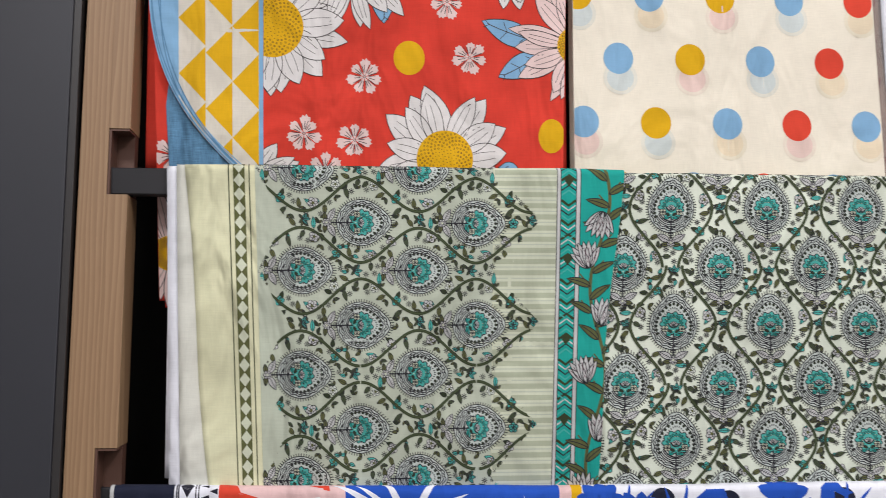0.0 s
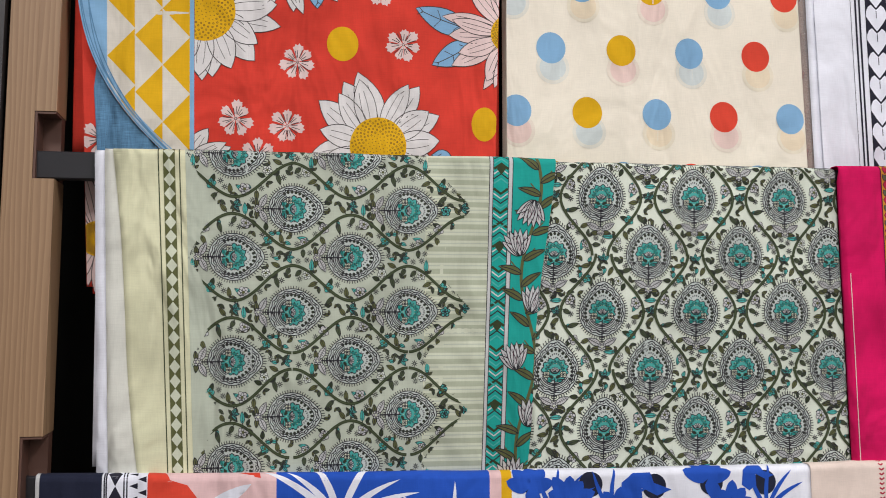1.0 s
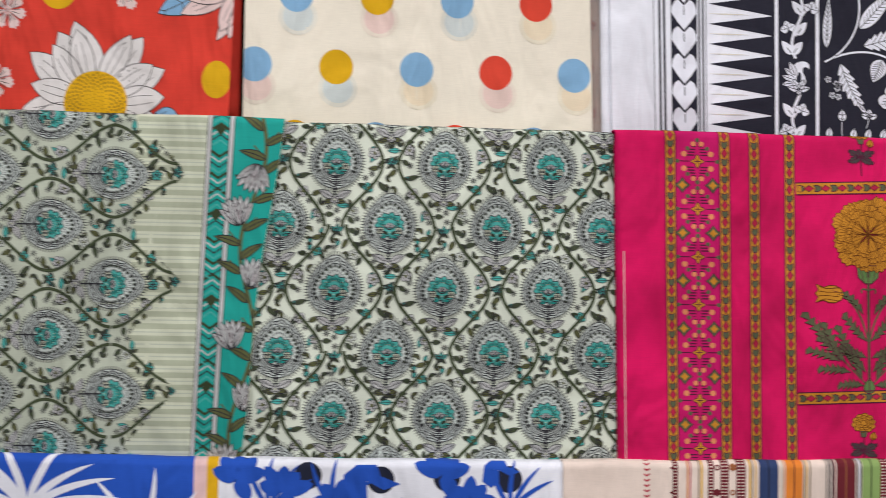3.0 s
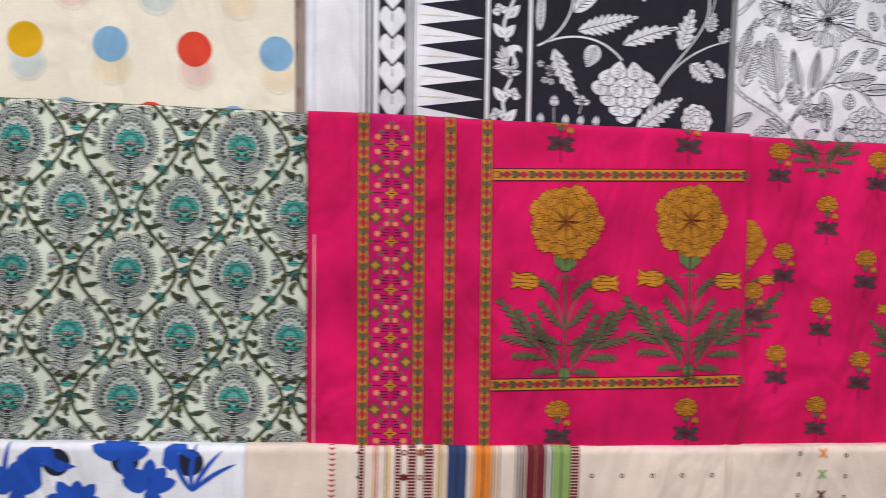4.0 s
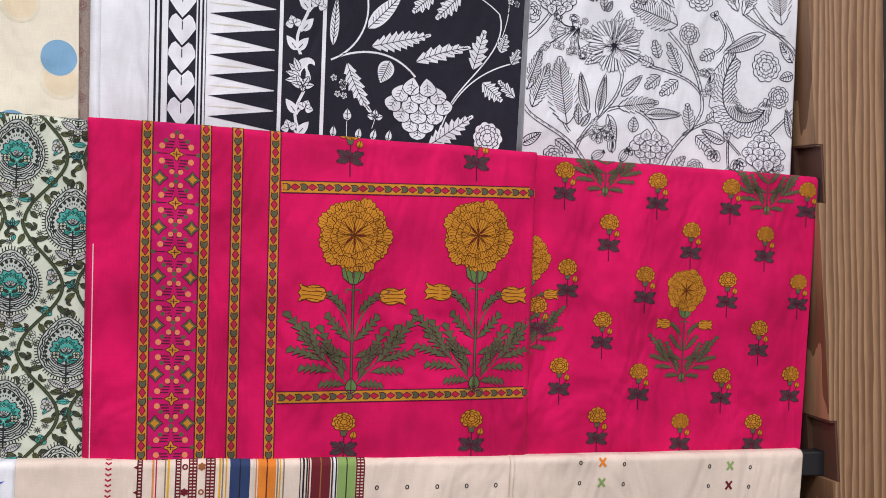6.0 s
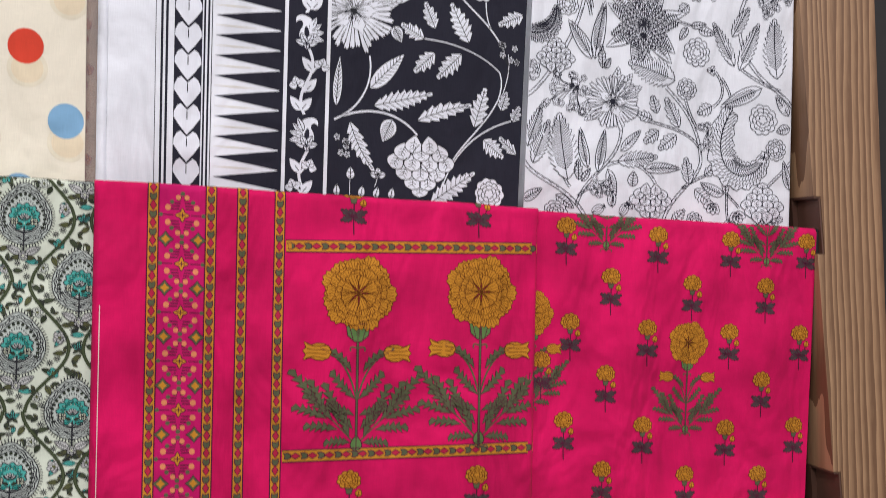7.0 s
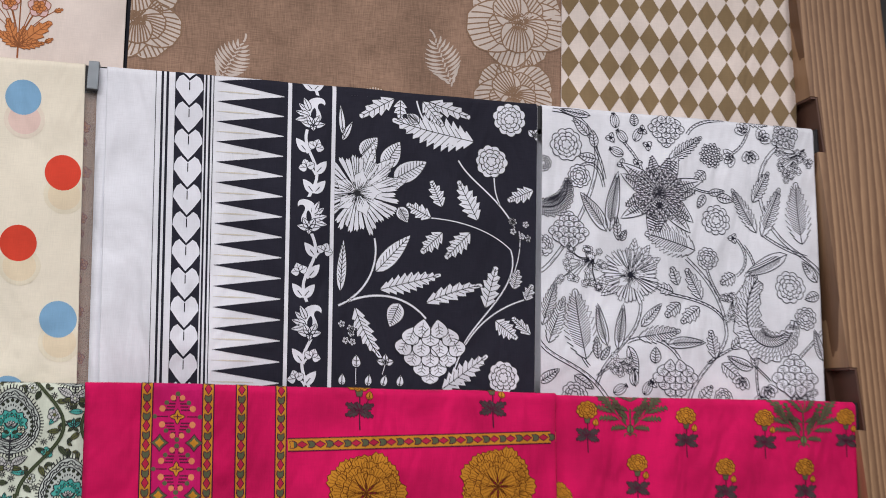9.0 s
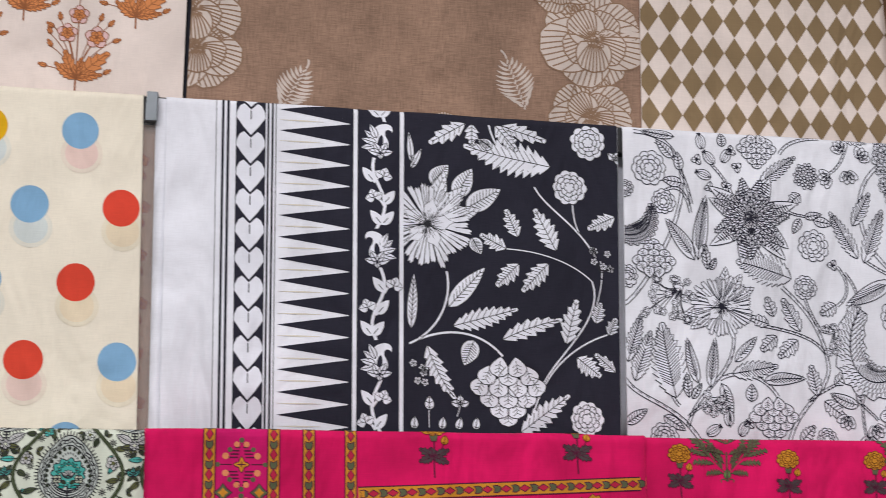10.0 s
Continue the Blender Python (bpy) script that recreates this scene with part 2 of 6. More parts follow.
# ---- cloth kit: drapes over a rail, and prints that lie on them ----
class Drape:
    """A cloth hung over a rail. u runs along the rail from the cloth's first edge, v down from the rail's crest."""

    def __init__(self, name, label, k, top, low, drop, seed, amp=0.0030, out=0.0, parent=None, group="draped sarees", back=0.5, category="saree"):
        self.zt, self.yf = TIER[k]
        self.zt += out * 0.6
        self.yf -= out
        self.top, self.low, self.drop, self.amp, self.back = top, low, drop, amp, back
        self.width = top[1] - top[0]
        rng = random.Random(seed)
        self.waves = [(rng.uniform(9, 36), rng.uniform(-6, 6), rng.uniform(0, 6.28), rng.uniform(0.25, 1)) for _ in range(7)]
        total = sum(w[3] for w in self.waves)
        self.waves = [(a, b, c, d / total) for a, b, c, d in self.waves]
        self.thing = parent or empty(name, ((top[0] + top[1]) / 2, self.yf, self.zt), label, category, group)
        self.origin = np.array(self.thing.location)
        self.cut = self.edge = None
        self.tier, self.curl = k, 0.0
        self.press = [(rng.uniform(0.1, 0.9) * self.width, rng.uniform(0.0005, 0.0011) * rng.choice((-1, 1)), rng.uniform(-0.03, 0.03)) for _ in range(int(2 + 4 * self.width))]
        self.press_across = [(rng.uniform(0.08, 0.5), rng.uniform(0.0004, 0.0009) * rng.choice((-1, 1))) for _ in range(2)]

    def at(self, u, v, off=0.0):
        u, v = np.asarray(u, float), np.asarray(v, float)
        r, d = 0.012, 0.036
        q = r * math.pi / 2
        f = np.clip(v, 0, None) / self.drop
        a = u / self.width
        x0 = self.top[0] + (self.low[0] - self.top[0]) * f
        x1 = self.top[1] + (self.low[1] - self.top[1]) * f
        x = x0 + (x1 - x0) * a
        s = v - (r - q)
        ang = np.clip(s / r, 0, math.pi / 2)
        back = np.clip(-s, 0, None)
        over = np.clip(back, 0, d - 2 * r)
        ang2 = np.clip((back - (d - 2 * r)) / r, 0, math.pi / 2)
        down2 = np.clip(back - (d - 2 * r) - q, 0, None)
        y = r - r * np.sin(ang) + over + r * np.sin(ang2)
        z = -r * (1 - np.cos(ang)) - np.clip(s - q, 0, None) - r * (1 - np.cos(ang2)) - down2
        ny = -np.sin(ang) + np.sin(ang2)
        nz = np.cos(ang) * np.cos(ang2)
        grow = np.clip(v / 0.22, 0, 1)
        grow = 0.25 + 0.75 * grow * grow * (3 - 2 * grow)
        w = 0
        for ku, kv, ph, am in self.waves:
            w = w + am * np.sin(ku * u + kv * v + ph + 0.8 * np.sin(5 * v + ph * 2) + 0.5 * np.sin(7 * u + ph))
        front = np.clip(v / 0.03, 0, 1)
        y = y - self.amp * w * grow * front
        for u0, am, run in self.press:
            y = y - front * am * np.exp(-np.abs(u - u0 - run * v) / 0.022)
        for v0, am in self.press_across:
            y = y - front * am * np.exp(-np.abs(v - v0 - 0.02 * np.sin(3 * u)) / 0.020)
        e = 0.010
        y = y + self.curl * front * (np.clip((e - u) / e, 0, 1) ** 2 + np.clip((u - self.width + e) / e, 0, 1) ** 2)
        z = z + sag(self.tier, x)
        z = z + 0.0016 * w * (1 - front)
        y = y + ny * off
        z = z + nz * off
        return np.stack([x, self.yf + y, self.zt + z], -1) - self.origin

    def sheet(self, material, name="cloth", label="", u0=0.0, u1=None, step=0.010, thick=0.0012, v1=None):
        u1 = self.width if u1 is None else u1
        nu = max(2, int((u1 - u0) / step) + 1)
        v1 = self.drop if v1 is None else v1
        us = np.linspace(u0, u1, nu)
        if self.width > 0.1 and not self.edge:
            us = np.unique(np.concatenate([us, u0 + np.array([0.002, 0.004, 0.006, 0.008]), u1 - np.array([0.002, 0.004, 0.006, 0.008])]))
            nu = len(us)
        vs = np.concatenate([np.linspace(-0.045 - self.back, -0.05, 16), np.linspace(-0.045, 0.02, 22), np.linspace(0.03, v1, int(v1 / 0.012))])
        U, V = np.meshgrid(us, vs)
        if self.edge:
            lo = np.array([self.edge[0](v) for v in vs])[:, None]
            hi = np.array([self.edge[1](v) for v in vs])[:, None]
            U = lo + (hi - lo) * (U - u0) / (u1 - u0)
        P = self.at(U, V).reshape(-1, 3)
        n = nu
        faces = [(i * n + j, (i + 1) * n + j, (i + 1) * n + j + 1, i * n + j + 1) for i in range(len(vs) - 1) for j in range(n - 1)]
        if self.cut:
            keep = [not self.cut(U.flat[f[0]] + 0.005, V.flat[f[0]] + 0.006) for f in faces]
            faces = [f for f, kp in zip(faces, keep) if kp]
        ob = link_mesh(name, P, faces, [material], None, self.thing, label, True)
        if thick:
            md = ob.modifiers.new("thickness", "SOLIDIFY")
            md.thickness, md.offset = thick, -1
        return ob

    def lay(self, art, name, label="", base=0.00045, step=0.00012, vlim=None):
        """Lay a flat print on the cloth, trimmed to it."""
        vlim = vlim or (-0.02, self.drop)
        V, T, M, L = art.arrays()
        if not len(T):
            return None
        V, T, M, L = trim(V, T, M, L, 0.0005, self.width - 0.0005, vlim[0], vlim[1])
        if self.edge and len(T):
            lo = np.array([self.edge[0](p) for p in V[:, 1]]) + 0.0003
            hi = np.array([self.edge[1](p) for p in V[:, 1]]) - 0.0003
            V[:, 0] = np.clip(V[:, 0], lo, hi)
            e1, e2 = V[T[:, 1]] - V[T[:, 0]], V[T[:, 2]] - V[T[:, 0]]
            keep = np.abs(e1[:, 0] * e2[:, 1] - e1[:, 1] * e2[:, 0]) > 1e-9
            T, M = T[keep], M[keep]
        if self.cut and len(T):
            c = V[T].mean(1)
            keep = np.array([not self.cut(p[0], p[1]) for p in c])
            T, M = T[keep], M[keep]
        if not len(T):
            return None
        for _ in range(2):
            V, T, M, L = refine(V, T, M, L)
        P = self.at(V[:, 0], V[:, 1], base + step * L)
        used = sorted(set(M.tolist()))
        remap = {m: i for i, m in enumerate(used)}
        return link_mesh(name, P, T.tolist(), [INK[m] for m in used], [remap[m] for m in M.tolist()], self.thing, label, True)


def lay_each(d, motif, places, name, label="", base=0.00045, kind="", **kw):
    """Lay one copy of a motif at each place, each a part of its own."""
    for q in places:
        a = Art()
        a.put(motif, *q, **kw)
        ob = d.lay(a, name, label, base)
        if ob and kind:
            tagged(ob, kind=kind)


INK = []


def ink(name, rgb, **kw):
    INK.append(fabric(name, rgb, **kw))
    return len(INK) - 1


def trim(V, T, M, L, x0, x1, y0, y1):
    """Cut triangles to a rectangle."""
    inside = (V[:, 0] >= x0) & (V[:, 0] <= x1) & (V[:, 1] >= y0) & (V[:, 1] <= y1)
    whole = inside[T].all(1)
    lo, hi = V[T].min(1), V[T].max(1)
    maybe = ~whole & (hi[:, 0] > x0) & (lo[:, 0] < x1) & (hi[:, 1] > y0) & (lo[:, 1] < y1)
    nv, nt, nm, nl = [], [], [], []
    base = len(V)
    for ti in np.nonzero(maybe)[0]:
        pts = [V[i] for i in T[ti]]
        for ax, lim, sg in ((0, x0, 1), (0, x1, -1), (1, y0, 1), (1, y1, -1)):
            out = []
            for i, p in enumerate(pts):
                q = pts[(i + 1) % len(pts)]
                dp, dq = sg * (p[ax] - lim), sg * (q[ax] - lim)
                if dp >= 0:
                    out.append(p)
                if dp * dq < 0:
                    out.append(p + (q - p) * dp / (dp - dq))
            pts = out
            if len(pts) < 3:
                break
        if len(pts) >= 3:
            b = base + len(nv)
            nv += pts
            nl += [L[T[ti][0]]] * len(pts)
            nt += [(b, b + i, b + i + 1) for i in range(1, len(pts) - 1)]
            nm += [M[ti]] * (len(pts) - 2)
    V2 = np.concatenate([V, np.array(nv).reshape(-1, 2)])
    L2 = np.concatenate([L, np.array(nl)])
    T2 = np.concatenate([T[whole], np.array(nt, int).reshape(-1, 3)])
    M2 = np.concatenate([M[whole], np.array(nm, int)])
    keep = np.unique(T2)
    back = np.zeros(len(V2), int)
    back[keep] = np.arange(len(keep))
    return V2[keep], back[T2], M2, L2[keep]


def refine(V, T, M, L):
    """Quarter the long triangles on the roll over the rail, so that prints bend with it."""
    y = V[T][:, :, 1]
    pick = (y.min(1) < 0.016) & (y.max(1) > -0.012) & (y.max(1) - y.min(1) > 0.0035)
    if not pick.any():
        return V, T, M, L
    t = T[pick]
    mids = [(V[t[:, i]] + V[t[:, (i + 1) % 3]]) / 2 for i in range(3)]
    n, k = len(V), len(t)
    a, b, c = n + np.arange(k), n + k + np.arange(k), n + 2 * k + np.arange(k)
    fresh = np.concatenate([np.stack(q, -1) for q in ((t[:, 0], a, c), (a, t[:, 1], b), (c, b, t[:, 2]), (a, b, c))])
    return np.concatenate([V] + mids), np.concatenate([T[~pick], fresh]), np.concatenate([M[~pick], np.tile(M[pick], 4)]), np.concatenate([L, np.tile(L[t[:, 0]], 3)])


def turn2(a):
    a = radians(a)
    return np.array([[math.cos(a), -math.sin(a)], [math.sin(a), math.cos(a)]])


LINE_WEIGHT = 1.5


class Art:
    """A flat drawing of filled shapes and brush strokes, in metres; y runs down."""

    def __init__(self):
        self.V, self.T, self.M, self.L, self.n = [], [], [], [], 0

    def raw(self, V, T, mat, layer):
        V, T = np.asarray(V, float).reshape(-1, 2), np.asarray(T, int).reshape(-1, 3)
        self.V.append(V)
        self.T.append(T + self.n)
        self.M.append(np.full(len(T), mat) if np.isscalar(mat) else np.asarray(mat))
        self.L.append(np.full(len(V), layer, float) if np.isscalar(layer) else np.asarray(layer, float))
        self.n += len(V)
        return self

    def arrays(self):
        if not self.V:
            return np.zeros((0, 2)), np.zeros((0, 3), int), np.zeros(0, int), np.zeros(0)
        return np.concatenate(self.V), np.concatenate(self.T), np.concatenate(self.M), np.concatenate(self.L)

    def put(self, art, x=0.0, y=0.0, size=1.0, angle=0.0, flip=False, lift=0):
        V, T, M, L = art.arrays()
        W = V * size
        if flip:
            W = W * np.array([-1, 1])
        W = W @ turn2(angle).T + np.array([x, y])
        return self.raw(W, T, M, L + lift)

    def fill(self, pts, mat, layer=0):
        """Filled outline; larger shapes get inner points so that they bend with the cloth."""
        pts = np.asarray(pts, float)
        lo, hi = pts.min(0), pts.max(0)
        span = max(hi - lo)
        if span < 0.016:
            tri = [tuple(Vector((p[0], p[1], 0)) for p in pts)]
            T = geometry.tessellate_polygon(tri)
            return self.raw(pts, T, mat, layer)
        edge = []
        n = len(pts)
        for i in range(n):
            p, q = pts[i], pts[(i + 1) % n]
            m = max(1, int(np.hypot(*(q - p)) / 0.010))
            edge += [p + (q - p) * j / m for j in range(m)]
        ne = len(edge)
        g = 0.010
        inner = [(x, y) for x in np.arange(lo[0] + g / 2, hi[0], g) for y in np.arange(lo[1] + g / 2, hi[1], g)]
        vs = [Vector(p) for p in edge] + [Vector(p) for p in inner]
        out = geometry.delaunay_2d_cdt(vs, [], [list(range(ne))], 1, 1e-7)
        V = np.array([tuple(p) for p in out[0]])
        T = []
        for f in out[2]:
            T += [(f[0], f[i], f[i + 1]) for i in range(1, len(f) - 1)]
        return self.raw(V, T, mat, layer)

    def stroke(self, pts, w, mat, layer=1, taper=False, closed=False):
        """Brush stroke of width w along the points; taper thins the ends (or 'end', only the last)."""
        P = np.asarray(pts, float)
        w = w * LINE_WEIGHT if w < 0.0019 else w
        if closed:
            P = np.concatenate([P, P[:1]])
        d = np.gradient(P, axis=0)
        if closed:
            d[0] = d[-1] = P[1] - P[-2]
        ln = np.hypot(d[:, 0], d[:, 1])[:, None] + 1e-12
        nrm = np.stack([-d[:, 1], d[:, 0]], -1) / ln
        t = np.linspace(0, 1, len(P))
        ws = np.full(len(P), w / 2)
        if taper == "end":
            ws = ws * (1 - 0.85 * t)
        elif taper:
            ws = ws * np.clip(np.sin(np.pi * np.clip(t, 0.06, 0.94)), 0.2, 1)
        A, B = P + nrm * ws[:, None], P - nrm * ws[:, None]
        V = np.concatenate([A, B])
        n = len(P)
        T = []
        for i in range(n - 1):
            T += [(i, i + 1, n + i), (i + 1, n + i + 1, n + i)]
        return self.raw(V, T, mat, layer)

    def shape(self, pts, mat, line=None, w=0.0011, layer=0):
        self.fill(pts, mat, layer)
        if line is not None:
            self.stroke(pts, w, line, layer + 1, closed=True)
        return self

    def disc(self, x, y, r, mat, layer=0, n=28, ry=None):
        a = np.linspace(0, 2 * np.pi, n, endpoint=False)
        return self.fill(np.stack([x + r * np.cos(a), y + (ry or r) * np.sin(a)], -1), mat, layer)

    def ring(self, x, y, r, w, mat, layer=1, n=24, ry=None):
        a = np.linspace(0, 2 * np.pi, n, endpoint=False)
        return self.stroke(np.stack([x + r * np.cos(a), y + (ry or r) * np.sin(a)], -1), w, mat, layer, closed=True)

    def rect(self, x0, x1, y0, y1, mat, layer=0):
        nx, ny = max(1, int(abs(x1 - x0) / 0.012)), max(1, int(abs(y1 - y0) / 0.012))
        X, Y = np.meshgrid(np.linspace(x0, x1, nx + 1), np.linspace(y0, y1, ny + 1))
        n = nx + 1
        T = []
        for i in range(ny):
            for j in range(nx):
                a = i * n + j
                T += [(a, a + 1, a + n), (a + 1, a + n + 1, a + n)]
        return self.raw(np.stack([X.ravel(), Y.ravel()], -1), T, mat, layer)


def bez(*c, n=14):
    """Points along a smooth curve with these control points (Bernstein form)."""
    c = np.asarray(c, float).reshape(-1, 2)
    t = np.linspace(0, 1, n)[:, None]
    k = len(c) - 1
    return sum(math.comb(k, i) * (1 - t) ** (k - i) * t ** i * c[i] for i in range(k + 1))


def petal(length, width, tip=1.0, bend=0.0, n=9):
    """Outline of a leaf or petal from the origin up (towards -y); tip: sharpness, bend: sideways sweep."""
    t = np.linspace(0, 1, n)
    half = width / 2 * np.sin(np.pi * t ** 0.8) ** (0.75 * tip)
    half[0] = half[-1] = 0
    mid = bend * t ** 2
    left = np.stack([mid - half, -length * t], -1)
    right = np.stack([mid + half, -length * t], -1)[::-1][1:-1]
    return np.concatenate([left, right])


def spun(pts, angle, x=0.0, y=0.0, size=1.0):
    return np.asarray(pts) * size @ turn2(angle).T + np.array([x, y])



# ---- dyes ----
I_BLACK = ink("print_black", (0.022, 0.022, 0.036), slub=0.16)
I_GREY = ink("print_grey_black", (0.030, 0.031, 0.037))
I_WHITE = ink("print_white", (0.82, 0.84, 0.93))
I_OFF = ink("print_off_white", (0.70, 0.66, 0.58))
I_OLIVE = ink("print_olive", (0.040, 0.055, 0.026))
I_LEAF = ink("print_moss", (0.115, 0.125, 0.05))
I_TEAL = ink("print_teal", (0.016, 0.36, 0.31))
I_TEAL2 = ink("print_soft_teal", (0.08, 0.42, 0.38))
I_LILAC = ink("print_pale_lilac", (0.56, 0.57, 0.57))
I_MINT = ink("print_pale_mint", (0.62, 0.66, 0.52))
I_PALE = ink("print_pale_ground", (0.66, 0.71, 0.65))
I_SAGE = ink("print_sage_stripe", (0.43, 0.47, 0.35))
I_HAZE = ink("print_haze_ground", (0.55, 0.61, 0.58))
I_VINE = ink("print_vine_olive", (0.070, 0.090, 0.048))
I_MIST = ink("print_mist", (0.45, 0.47, 0.43))
I_YELLOW = ink("print_yellow", (0.74, 0.42, 0.012))
I_BROWN = ink("print_seed_brown", (0.20, 0.10, 0.02))
I_SKY = ink("print_sky_blue", (0.24, 0.45, 0.68))
I_SKY2 = ink("print_gathered_blue", (0.12, 0.27, 0.45))
I_RED = ink("print_red", (0.74, 0.07, 0.04))
I_PETAL = ink("print_petal_white", (0.76, 0.735, 0.73))
I_BLUSHPET = ink("print_petal_pink", (0.78, 0.60, 0.58))
I_LINE = ink("print_fine_line", (0.07, 0.06, 0.06))
I_GOLD = ink("print_marigold", (0.58, 0.245, 0.026))
I_GOLDLINE = ink("print_marigold_line", (0.13, 0.035, 0.005))
I_STEM = ink("print_stem_green", (0.105, 0.115, 0.06))
I_DUSK = ink("print_dusky_leaf", (0.075, 0.055, 0.06))
I_CALYX = ink("print_calyx_green", (0.12, 0.22, 0.07))
I_PLUM = ink("print_plum_line", (0.10, 0.012, 0.04))
I_CRIM = ink("print_crimson", (0.48, 0.02, 0.06))
I_MAGENTA = ink("print_deep_pink", (0.55, 0.008, 0.13))
I_PEACH = ink("print_peach", (0.74, 0.25, 0.12))
I_COCOA = ink("print_cocoa_line", (0.30, 0.19, 0.125))
I_CREAMLINE = ink("print_cream_line", (0.66, 0.57, 0.52))
I_KHAKI = ink("print_khaki", (0.27, 0.19, 0.105))
I_ORANGE = ink("print_orange", (0.70, 0.27, 0.10))
I_RUST = ink("print_rust_line", (0.33, 0.12, 0.05))
I_ROYAL = ink("print_royal_blue", (0.02, 0.09, 0.50))
I_NAVY = ink("print_navy", (0.018, 0.022, 0.045))
I_BLUSH = ink("print_blush_ground", (0.80, 0.55, 0.55))
I_MAROON = ink("print_maroon", (0.16, 0.02, 0.03))
I_APPLE = ink("print_apple_green", (0.28, 0.42, 0.14))
I_TANGERINE = ink("print_tangerine", (0.80, 0.25, 0.04))
I_INDIGO = ink("print_indigo", (0.035, 0.06, 0.16))
GHOST = {"b": ink("ghost_blue", (0.64, 0.70, 0.69)), "r": ink("ghost_rose", (0.83, 0.63, 0.57)), "y": ink("ghost_sand", (0.84, 0.72, 0.53))}
GHOST_RIM = {"b": ink("ghost_blue_rim", (0.78, 0.765, 0.675)), "r": ink("ghost_rose_rim", (0.845, 0.75, 0.64)), "y": ink("ghost_sand_rim", (0.845, 0.775, 0.62))}


# ---- motifs ----
def leaf(L, W, fill, line, veins=5, bend=0.0, teeth=0, w=0.0010, layer=0, depth=0.35):
    a = Art()
    n = max(10, teeth * 3)
    t = np.linspace(0, 1, n)
    half = W / 2 * np.sin(np.pi * t ** 0.75) ** 0.8
    run = t
    if teeth:
        ts, hs = [0.0], [0.0]
        for i in range(teeth):
            s0, s1 = (i + 0.35) / (teeth + 0.4), (i + 1.25) / (teeth + 0.4)
            ts += [s0, min(0.985, s1)]
            hs += [W / 2 * math.sin(math.pi * s0 ** 0.75) ** 0.8 * (1 - depth), W / 2 * 1.08 * math.sin(math.pi * min(0.985, 0.3 * s0 + 0.7 * s1) ** 0.75) ** 0.8]
        run, half = np.array(ts + [1.0]), np.array(hs + [0.0])
    half[0] = half[-1] = 0
    mid = bend * t ** 2
    mr = bend * run ** 2
    pts = np.concatenate([np.stack([mr - half, -L * run], -1), np.stack([mr + half, -L * run], -1)[::-1][1:-1]])
    a.fill(pts, fill, layer)
    if line is not None:
        a.stroke(pts, w, line, layer + 1, closed=True)
        a.stroke(np.stack([mid, -L * t], -1)[:-1], w, line, layer + 1)
        for i in range(veins):
            s = 0.15 + 0.7 * i / max(1, veins - 1)
            h = W / 2 * math.sin(math.pi * s ** 0.75) ** 0.8 * 0.72
            for sg in (-1, 1):
                a.stroke([(bend * s * s, -L * s), (bend * s * s + sg * h, -L * (s + 0.10))], w * 0.8, line, layer + 1)
    return a


def rosette(R, n, fill, line, w=0.0009, layer=0, centre=None):
    a = Art()
    for i in range(n):
        a.shape(spun(petal(R, R * 4.2 / n + R * 0.12, 0.7), 360 * i / n), fill, line, w, layer + 0.3 * (i % 2))
    a.disc(0, 0, R * 0.26, centre if centre is not None else line, layer + 2, n=8)
    return a


def carnation(R, fill, line, w=0.0010, layer=0, seed=0):
    """Round bloom of nested, unevenly scalloped petals."""
    a = Art()
    rng = random.Random(seed)
    for j, (f, k) in enumerate(((1.0, 10), (0.76, 9), (0.53, 7), (0.30, 5))):
        ph = rng.random() * 6
        th = np.linspace(0, 2 * np.pi, k * 6, endpoint=False)
        r = R * f * (0.84 + 0.16 * np.abs(np.sin(k * th / 2 + ph)) ** 0.6 + 0.03 * np.sin(3 * th + ph))
        pts = np.stack([r * np.cos(th), r * np.sin(th)], -1)
        if j == 0:
            a.fill(pts, fill, layer)
        a.stroke(pts, w, line, layer + 1, closed=True)
        for i in range(k):
            b = 2 * math.pi * i / k - ph * 2 / k
            a.stroke([(R * f * 0.62 * math.cos(b), R * f * 0.62 * math.sin(b)), (R * f * 0.83 * math.cos(b + 0.04), R * f * 0.83 * math.sin(b + 0.04))], w * 0.8, line, layer + 1)
    return a


